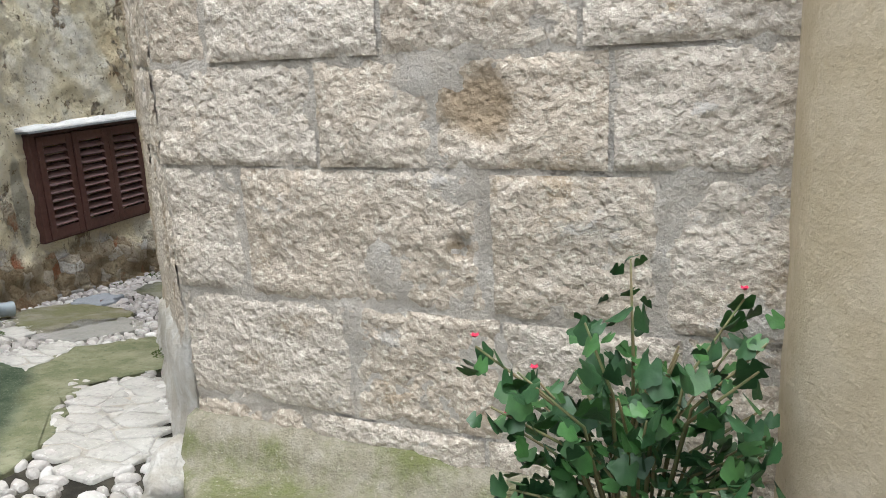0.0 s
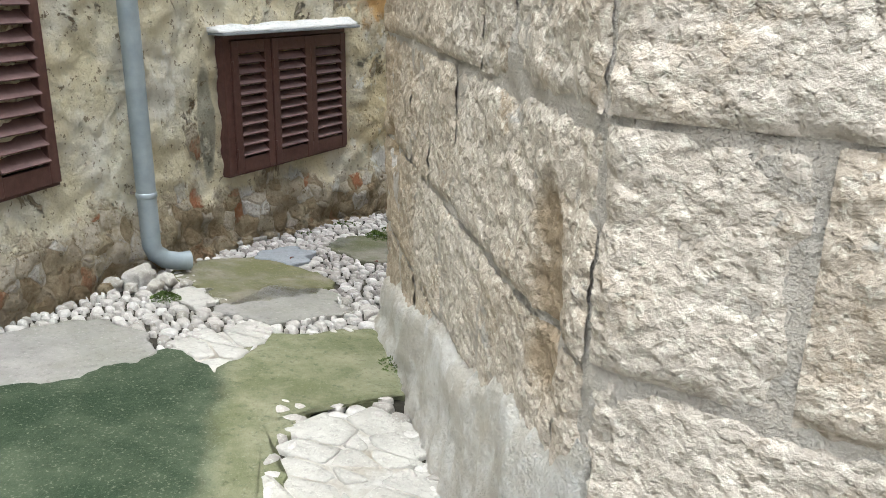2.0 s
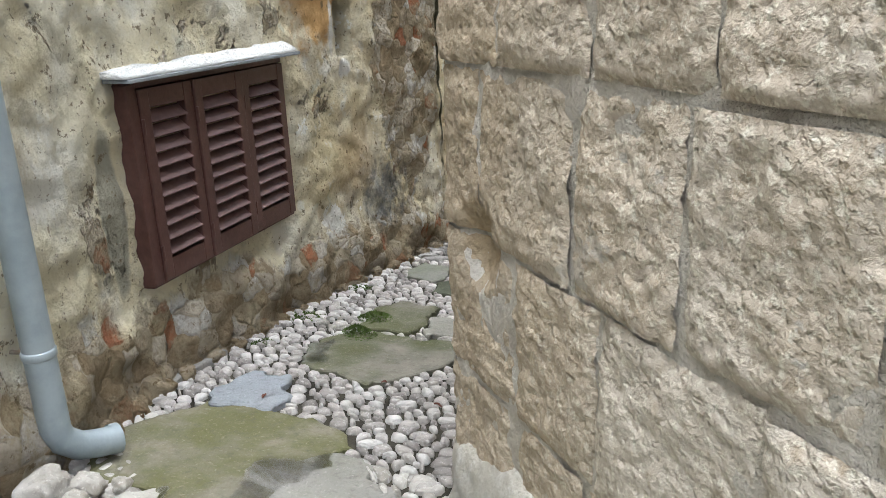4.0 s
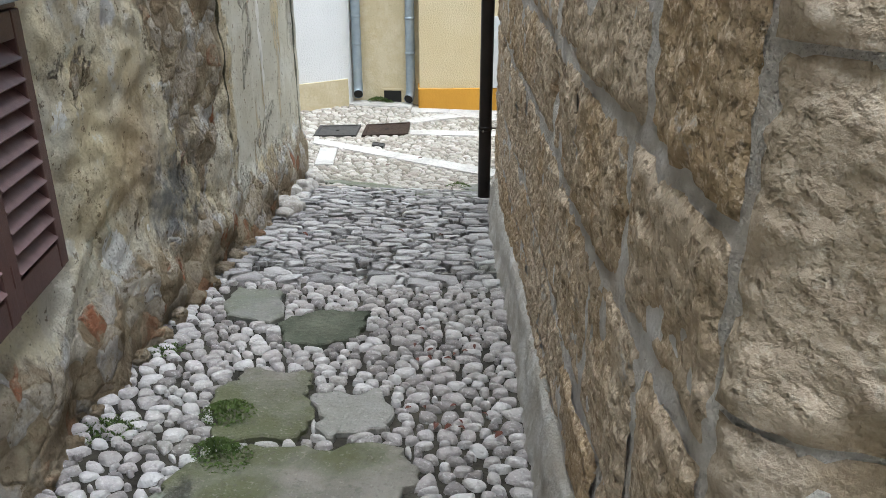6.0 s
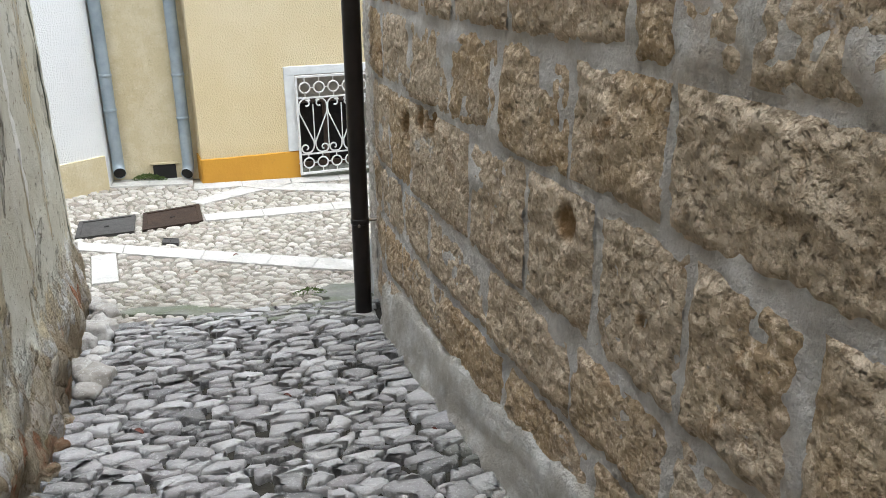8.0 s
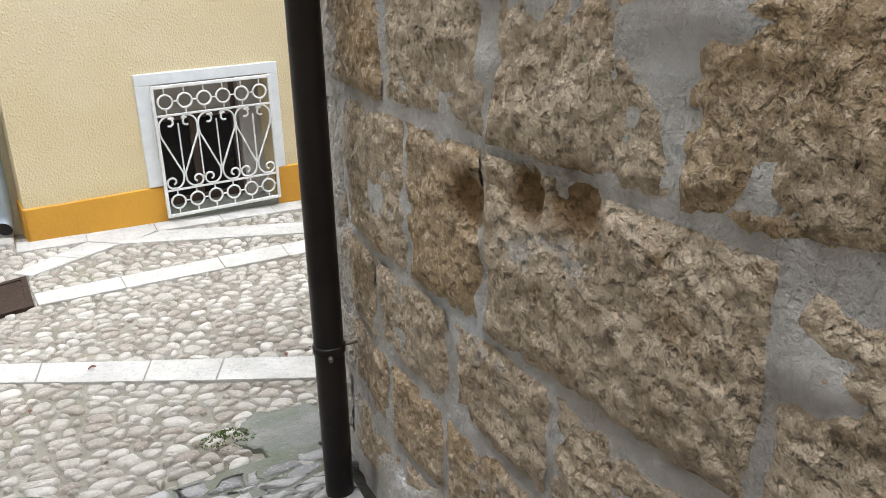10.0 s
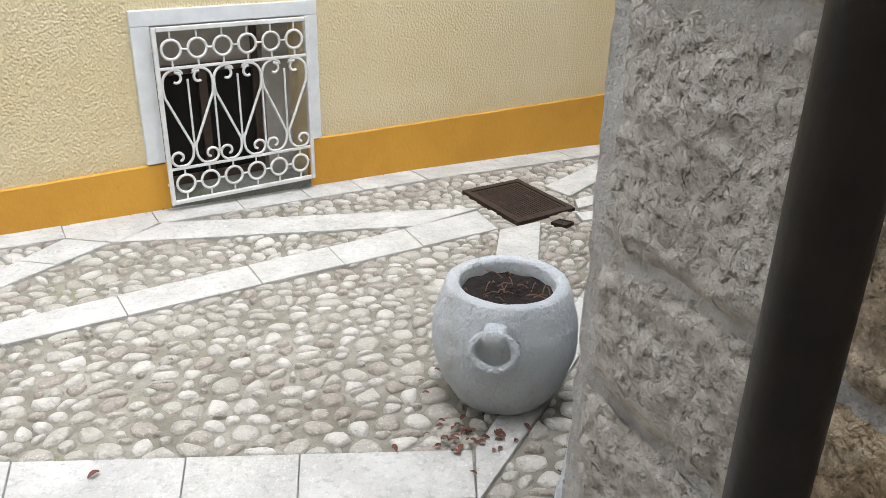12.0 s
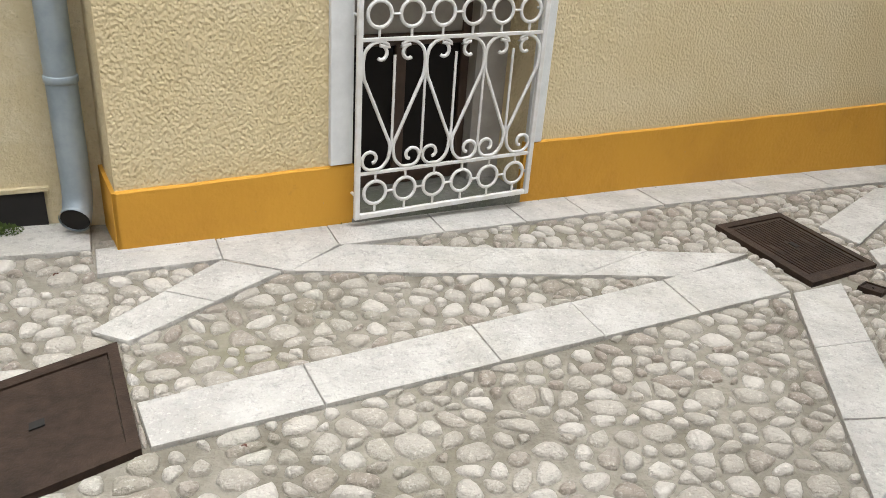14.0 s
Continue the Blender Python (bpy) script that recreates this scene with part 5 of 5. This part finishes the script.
# ---- the geranium-like plant on the ledge ----
def leaf_mesh(name, mat, r, curl):
    bm = bmesh.new()
    mid = bm.verts.new((0.25 * r, 0, 0.02 * r))
    rim = []
    for j in range(22):
        a = math.pi * (-0.9 + 1.8 * j / 21)
        k = r * (0.90 + 0.10 * math.cos(5 * a) + 0.03 * math.cos(15 * a))
        rim.append(bm.verts.new((0.35 * r + k * math.cos(a), k * 0.9 * math.sin(a), -curl * r * (math.cos(a) * 0.25 + math.sin(a) ** 2 * 0.35))))
    base = bm.verts.new((0, 0, 0))
    for a, b in zip(rim, rim[1:]):
        bm.faces.new((mid, a, b))
    bm.faces.new((mid, rim[-1], base))
    bm.faces.new((mid, base, rim[0]))
    return mesh_of(bm, name, mat, True)


def plant():
    base = Vector((4.49, -2.36, 0.69))
    ob = empty("flowering_plant", Matrix.Translation(base), "bushy green plant with round leaves and small red flowers", "plant")
    pot = part("pot", lathe([(0.001, 0), (0.10, 0), (0.115, 0.05), (0.14, 0.17), (0.148, 0.175), (0.148, 0.19), (0.13, 0.19), (0.12, 0.16), (0.001, 0.16)], 28), pot_stone, ob, "grey plant pot", True)
    rng = random.Random(21)
    meshes = [leaf_mesh("leaf", leaf_mats[k % 2], (0.020, 0.025, 0.030, 0.036)[k // 2], (0.5, 0.9)[k % 2]) for k in range(8)]
    tips = []
    for k in range(44):
        a = rng.uniform(0, 2 * math.pi)
        reach = 0.36 * math.sqrt(rng.random())
        tall = rng.uniform(0.12, 0.72) * (1.12 - 0.9 * reach) + (0.20 if k < 3 else 0)
        tip = Vector((reach * math.cos(a) * 1.15 + 0.02, reach * math.sin(a) * 0.75 - 0.02, 0.16 + tall))
        tip.x = min(tip.x, 0.26)
        tip.y = min(tip.y, 0.24)
        mid = Vector((tip.x * 0.45, tip.y * 0.45, 0.17 + tall * 0.7))
        part("stem", tube([(0.03 * math.cos(a), 0.03 * math.sin(a), 0.15), mid, tip], [0.005, 0.004, 0.0025], 6), stem_mat, ob, "", True)
        tips.append(tip)
        for j in range(13):
            p = mid.lerp(tip, j / 12)
            q = p + Vector((rng.gauss(0, 0.032), rng.gauss(0, 0.032), rng.uniform(-0.05, 0.03)))
            leaf = new("leaf", meshes[rng.randrange(8)])
            leaf.parent = ob
            leaf.matrix_basis = Matrix.Translation(q) @ Matrix.Rotation(rng.uniform(0, 6.28), 4, "Z") @ Matrix.Rotation(radians(rng.uniform(0, 65)), 4, "Y") @ Matrix.Rotation(radians(rng.uniform(-40, 40)), 4, "X")
    for k in (0, 1, 2, 7, 13):
        bm = bmesh.new()
        for j in range(5):
            mm = Matrix.Translation(tips[k] + Vector((0, 0, 0.02))) @ Matrix.Rotation(j * 1.257, 4, "Z") @ Matrix.Rotation(-0.5, 4, "Y")
            q = [bm.verts.new(mm @ Vector(v)) for v in ((0, 0, 0), (0.008, 0.006, 0.002), (0.015, 0, 0.003), (0.008, -0.006, 0.002))]
            bm.faces.new(q)
        part("flower", bm, petal_mat, ob, "small red flower")


plant()


# ---- litter and moss ----
def dry_leaf_mesh():
    bm = bmesh.new()
    rows = []
    for k in range(6):
        f = k / 5
        w = 0.016 * math.sin(math.pi * (0.08 + 0.84 * f))
        rows.append([bm.verts.new((-0.032 + 0.064 * f, y * w, 0.006 + 0.010 * y * y + 0.008 * math.sin(f * 4))) for y in (-1, 0, 1)])
    for a, b in zip(rows, rows[1:]):
        for k in range(2):
            bm.faces.new((a[k], a[k + 1], b[k + 1], b[k]))
    return mesh_of(bm, "dry_leaf", dry_leaf_mat, True)


def litter():
    me = dry_leaf_mesh()
    rng = random.Random(9)
    for cx, cy, spread, n in ((1.24, 5.03, 0.09, 30), (1.33, 4.93, 0.05, 12), (0.72, 1.25, 0.12, 12), (0.80, 0.75, 0.10, 10), (0.3, 2.6, 0.35, 6), (0.4, -0.2, 0.4, 4), (0.5, 5.6, 0.9, 8)):
        for _ in range(n):
            x, y = cx + rng.gauss(0, spread), cy + rng.gauss(0, spread)
            if x > 0.9 and y < 4.6 or (x - 1.507) ** 2 + (y - 5.165) ** 2 < 0.05:
                continue
            ob = new("dry_leaf", me)
            k = rng.uniform(0.25, 0.6)
            ob.matrix_world = Matrix.Translation((x, y, ground_z(x, y) + 0.016)) @ Euler((rng.uniform(-0.3, 0.3), rng.uniform(-0.3, 0.3), rng.uniform(0, 6))).to_matrix().to_4x4() @ Matrix.Scale(k, 4)
            tagged(ob, "curled reddish-brown dry leaf on the cobbles", "leaf", "dry leaves")


litter()


def moss(name, spots, label):
    rng = random.Random(len(spots))
    bm = bmesh.new()
    for x, y, r, n, dz in spots:
        for _ in range(n):
            a, d = rng.uniform(0, 6.28), r * math.sqrt(rng.random())
            px, py = x + d * math.cos(a), y + d * math.sin(a)
            h = rng.uniform(0.006, 0.020) * (1.2 - d / r)
            z = ground_z(px, py) + dz + 0.03 * max(0, 1 - d / r) * (dz > 0)
            w = rng.uniform(0.004, 0.009)
            t = rng.uniform(0, 3.14)
            q = [bm.verts.new(v) for v in ((px - w * math.cos(t), py - w * math.sin(t), z), (px + w * math.cos(t), py + w * math.sin(t), z), (px + rng.uniform(-w, w), py + rng.uniform(-w, w), z + h))]
            bm.faces.new(q)
    tagged(part(name, bm, moss_mat, None, label), kind="stuff", category="moss")


moss("moss", [(0.02, 0.72, 0.09, 500, 0.012), (0.05, 0.5, 0.07, 300, 0.012), (-0.33, 0.62, 0.10, 500, 0.0), (-0.38, 1.2, 0.07, 200, 0.0), (0.33, -1.25, 0.07, 400, 0.014), (0.1, 0.46, 0.08, 300, 0.012),
              (-0.28, 0.2, 0.06, 200, 0.0), (1.55, -1.05, 0.08, 200, 0.01), (0.62, 4.35, 0.10, 200, 0.01)], "green moss between the alley's stones")
moss("moss", [(-0.52 + 0.05 * k, 7.63, 0.06, 260, 0.02 + 0.02 * math.sin(k)) for k in range(5)], "mound of green moss at the foot of the recess")
moss("moss", [(1.02 + 0.10 * k + 0.0, 4.285 + 0.10 * k, 0.035, 60, 0.0) for k in range(14)], "line of green moss along the grey wall's foot")
def foot_moss():
    spots = []
    for k in range(70):
        w = HM @ Vector((0.08 + 0.08 * k + (0.9 if k > 10 else 0), -0.025, 0))
        spots.append((w.x, w.y, 0.022, 24, 0.0))
    return spots


moss("moss", foot_moss(), "thin line of green moss along the ochre plinth's foot")
niche_back = tagged(part("wall_7", box((-0.74, 1.24, 1.48), (-0.70, 1.58, 1.92)), plain_wall, None, "shaded back of the small wall niche"), kind="structure", category="wall")
EXCLUDED.append(ccw([(-0.36, -0.75), (-0.22, -0.70), (-0.30, 0.0), (-0.44, 0.0)]))
part("concrete_patch", slab([(-0.36, -0.75), (-0.22, -0.70), (-0.30, 0.0), (-0.44, 0.0)], 0.025, 0.01, 0.04, 0.02, 1), concrete_pink, pavement)


# ---- cobbles, blocks and other pieces ----
def clip(poly, a, b, keep_left=True):
    """The part of a convex outline on one side of the line a-b."""
    side = lambda p: ((b[0] - a[0]) * (p[1] - a[1]) - (b[1] - a[1]) * (p[0] - a[0])) * (1 if keep_left else -1)
    out = []
    for p, q in zip(poly, poly[1:] + poly[:1]):
        sp, sq = side(p), side(q)
        if sp >= 0:
            out.append(p)
        if sp * sq < 0:
            f = sp / (sp - sq)
            out.append((p[0] + (q[0] - p[0]) * f, p[1] + (q[1] - p[1]) * f))
    return out


def inside(p, poly, grow=0.0):
    for a, b in zip(poly, poly[1:] + poly[:1]):
        d = math.dist(a, b) or 1e-6
        if ((b[0] - a[0]) * (p[1] - a[1]) - (b[1] - a[1]) * (p[0] - a[0])) / d < -grow:
            return False
    return True


def cobble_outlines(x0, x1, y0, y1, size, stretch, seed, allowed, gap, corner=0.28, jag=0.0):
    """Outlines of close-set stones: cells round scattered points, shrunk by the joint."""
    rng = np.random.RandomState(seed)
    nx, ny = int((x1 - x0) / size), int((y1 - y0) / (size * stretch))
    pts = []
    for r in range(ny + 1):
        for c in range(nx + 1):
            pts.append((x0 + (c + 0.5 * (r % 2) + rng.uniform(-0.46, 0.46)) * size, y0 + (r + rng.uniform(-0.46, 0.46)) * size * stretch))
    pts = [p for p in pts if allowed(*p) and not any(inside(p, e) for e in EXCLUDED)]
    arr = np.array(pts)
    weight = rng.uniform(-1, 1, len(pts))
    out = []
    for k, p in enumerate(pts):
        d = (arr - p) * (1, 1 / stretch)
        near = np.argsort((d ** 2).sum(1))[1:13]
        w = size * 0.78
        poly = [(p[0] - w, p[1] - w), (p[0] + w, p[1] - w), (p[0] + w, p[1] + w), (p[0] - w, p[1] + w)]
        for n in near:
            q = pts[n]
            f = 0.5 + 0.18 * (weight[k] - weight[n])
            mx, my = p[0] + (q[0] - p[0]) * f, p[1] + (q[1] - p[1]) * f
            dx, dy = (q[0] - p[0]), (q[1] - p[1]) / stretch ** 2
            poly = clip(poly, (mx, my), (mx - dy, my + dx)) 
            if len(poly) < 3:
                break
        if len(poly) < 3:
            continue
        for e in EXCLUDED:
            best, edge = -1, None
            if min(math.dist(p, v) for v in e) > 3.0:
                continue
            for a, b in zip(e, e[1:] + e[:1]):
                l = math.dist(a, b) or 1e-6
                s = -((b[0] - a[0]) * (p[1] - a[1]) - (b[1] - a[1]) * (p[0] - a[0])) / l
                if s > best:
                    best, edge = s, (a, b)
            if edge and best < size:
                poly = clip(poly, *edge, keep_left=False)
                if len(poly) < 3:
                    break
        if len(poly) < 3:
            continue
        cx, cy = sum(v[0] for v in poly) / len(poly), sum(v[1] for v in poly) / len(poly)
        reach = max(math.dist(v, (cx, cy)) for v in poly)
        area = 0.5 * sum(a[0] * b[1] - b[0] * a[1] for a, b in zip(poly, poly[1:] + poly[:1]))
        if area < size * size * stretch * 0.22 or reach < size * 0.25:
            continue
        g = rng.uniform(0.7, 1.5) * gap
        poly = [(cx + (v[0] - cx) * (1 - g / max(math.dist(v, (cx, cy)), g * 2)), cy + (v[1] - cy) * (1 - g / max(math.dist(v, (cx, cy)), g * 2))) for v in poly]
        ring = []
        for a, b in zip(poly, poly[1:] + poly[:1]):          # rounded corners
            e = 1 - corner
            ring += [(a[0] * e + b[0] * corner, a[1] * e + b[1] * corner), (a[0] * corner + b[0] * e, a[1] * corner + b[1] * e)]
        while len(ring) > 10:
            k = min(range(len(ring)), key=lambda i: math.dist(ring[i], ring[(i + 1) % len(ring)]))
            a, b = ring[k], ring[(k + 1) % len(ring)]
            ring[k] = ((a[0] + b[0]) / 2, (a[1] + b[1]) / 2)
            ring.pop((k + 1) % len(ring))
        if jag:
            ring = [(x + rng.uniform(-jag, jag) * size, y + rng.uniform(-jag, jag) * size) for x, y in ring]
        out.append((cx, cy, ring, rng.uniform(0.8, 1.25)))
    return out


def cobble_geometry(cx, cy, ring, k, high, flat):
    """Vertices and faces of one rounded stone."""
    verts, faces, n = [], [], len(ring)
    tilt = (noise.noise((cx * 40, cy * 40, 1)) * 0.12, noise.noise((cx * 40, cy * 40, 9)) * 0.12)
    for f, h in ((1.0, -0.6), (0.98, 0.6), (0.92, 0.93), (0.5, 1.0)) if flat else ((1.0, -0.9), (0.96, 0.05), (0.82, 0.70), (0.50, 1.0)):
        for x, y in ring:
            px, py = cx + (x - cx) * f, cy + (y - cy) * f
            verts.append((px, py, ground_z(px, py) + high * k * h - 0.004 + (tilt[0] * (px - cx) + tilt[1] * (py - cy))))
    for r in range(3):
        for j in range(n):
            faces.append((r * n + j, r * n + (j + 1) % n, (r + 1) * n + (j + 1) % n, (r + 1) * n + j))
    faces.append(tuple(range(3 * n, 4 * n)))
    return verts, faces


def lay_cobbles(stones, high, material, near, name, flat=False, most=300):
    rest_v, rest_f, count = [], [], 0
    for cx, cy, ring, k in stones:
        v, f = cobble_geometry(cx, cy, ring, k, high, flat)
        if near(cx, cy) and count < most:
            count += 1
            me = bpy.data.meshes.new(name)
            me.from_pydata(v, [], f)
            me.polygons.foreach_set("use_smooth", [True] * len(f))
            me.materials.append(material)
            new(name, me).parent = pavement
        else:
            b = len(rest_v)
            rest_v += v
            rest_f += [tuple(i + b for i in q) for q in f]
    me = bpy.data.meshes.new(name + "s")
    me.from_pydata(rest_v, [], rest_f)
    me.polygons.foreach_set("use_smooth", [True] * len(rest_f))
    me.materials.append(material)
    ob = new(name + "s", me)
    ob.parent = pavement
    tagged(ob, kind="stuff")


def in_alley(x, y):
    p, n = stone_line.p[stone_line.nearest(x, y)], stone_line.at(stone_line.s[stone_line.nearest(x, y)])[1]
    q, m = old_line.p[old_line.nearest(x, y)], old_line.at(old_line.s[old_line.nearest(x, y)])[1]
    return (Vector((x, y, 0)) - p).dot(n) > 0.05 and (Vector((x, y, 0)) - q).dot(m) > 0.04


def in_street(x, y):
    w = HM.inverted() @ Vector((x, y, 0))
    if w.y > -0.05 and E0 < w.x < E1:
        return False
    q, m = grey_line.p[grey_line.nearest(x, y)], grey_line.at(grey_line.s[grey_line.nearest(x, y)])[1]
    if (Vector((x, y, 0)) - q).dot(m) < 0.03 and x > 0.95:
        return False
    return not (x < -0.62 and y < 4.75) and not (y > 7.45 and x < 0.1)


FLAGS = [[(1.0, -1.69), (0.84, -1.61), (0.80, -1.28), (0.95, -1.20), (1.09, -1.42), (1.14, -1.65)],
         [(1.70, -1.68), (1.68, -1.56), (1.86, -1.44), (2.20, -1.72), (2.55, -2.0), (2.50, -2.26), (2.03, -2.16)]]
for k, outline in enumerate(FLAGS):
    outline = ccw(outline)
    xs, ys = [p[0] for p in outline], [p[1] for p in outline]
    flags = cobble_outlines(min(xs), max(xs), min(ys), max(ys), 0.15, 0.62, 31 + k, lambda x, y: inside((x, y), outline), 0.0012, 0.07, 0.03)
    part("flag_bed", slab(outline, 0.004, 0.006, 0.04, 0.02, 1), skirt_mat, pavement)
    lay_cobbles(flags, 0.014, limestone, lambda x, y: True, "flagstone", True)
    EXCLUDED.append(outline)


def in_yard(x, y):
    """White pebbles near the old wall and the alley; only a few stones in the dirt below the corner."""
    return in_alley(x, y) and (x < 1.40 or y > -0.95 or noise.noise((x * 23, y * 23, 2)) > 0.12)


far = cobble_outlines(-0.7, 1.2, 2.05, 4.0, 0.105, 0.55, 5, in_alley, 0.009, 0.03, 0.10)
lay_cobbles(far, 0.022, cobble_flat, lambda x, y: y < 3.4 and x > -0.3, "cobblestone", True, 140)
pebbles = cobble_outlines(-0.7, 1.3, -0.6, 2.05, 0.062, 0.78, 6, in_alley, 0.0062)
lay_cobbles(pebbles, 0.014, cobble_alley, lambda x, y: 0.3 < y < 2.0 and x > 0.3, "pebble")
yard = cobble_outlines(-0.6, 2.9, -2.6, -0.62, 0.060, 0.8, 7, in_yard, 0.005)
lay_cobbles(yard, 0.017, pebble_white, lambda x, y: y > -1.4, "white_pebble", False, 160)
beyond = cobble_outlines(7.0, 11.5, 7.6, 12.0, 0.115, 0.82, 9, in_street, 0.010)
lay_cobbles(beyond, 0.016, cobble_street, lambda x, y: False, "far_cobblestone")
street = cobble_outlines(-3.0, 7.0, 4.0, 9.2, 0.080, 0.82, 8, in_street, 0.0075)
lay_cobbles(street, 0.014, cobble_street, lambda x, y: 0.2 < x < 2.3 and 4.9 < y < 6.4, "street_cobblestone")
lay_blocks()
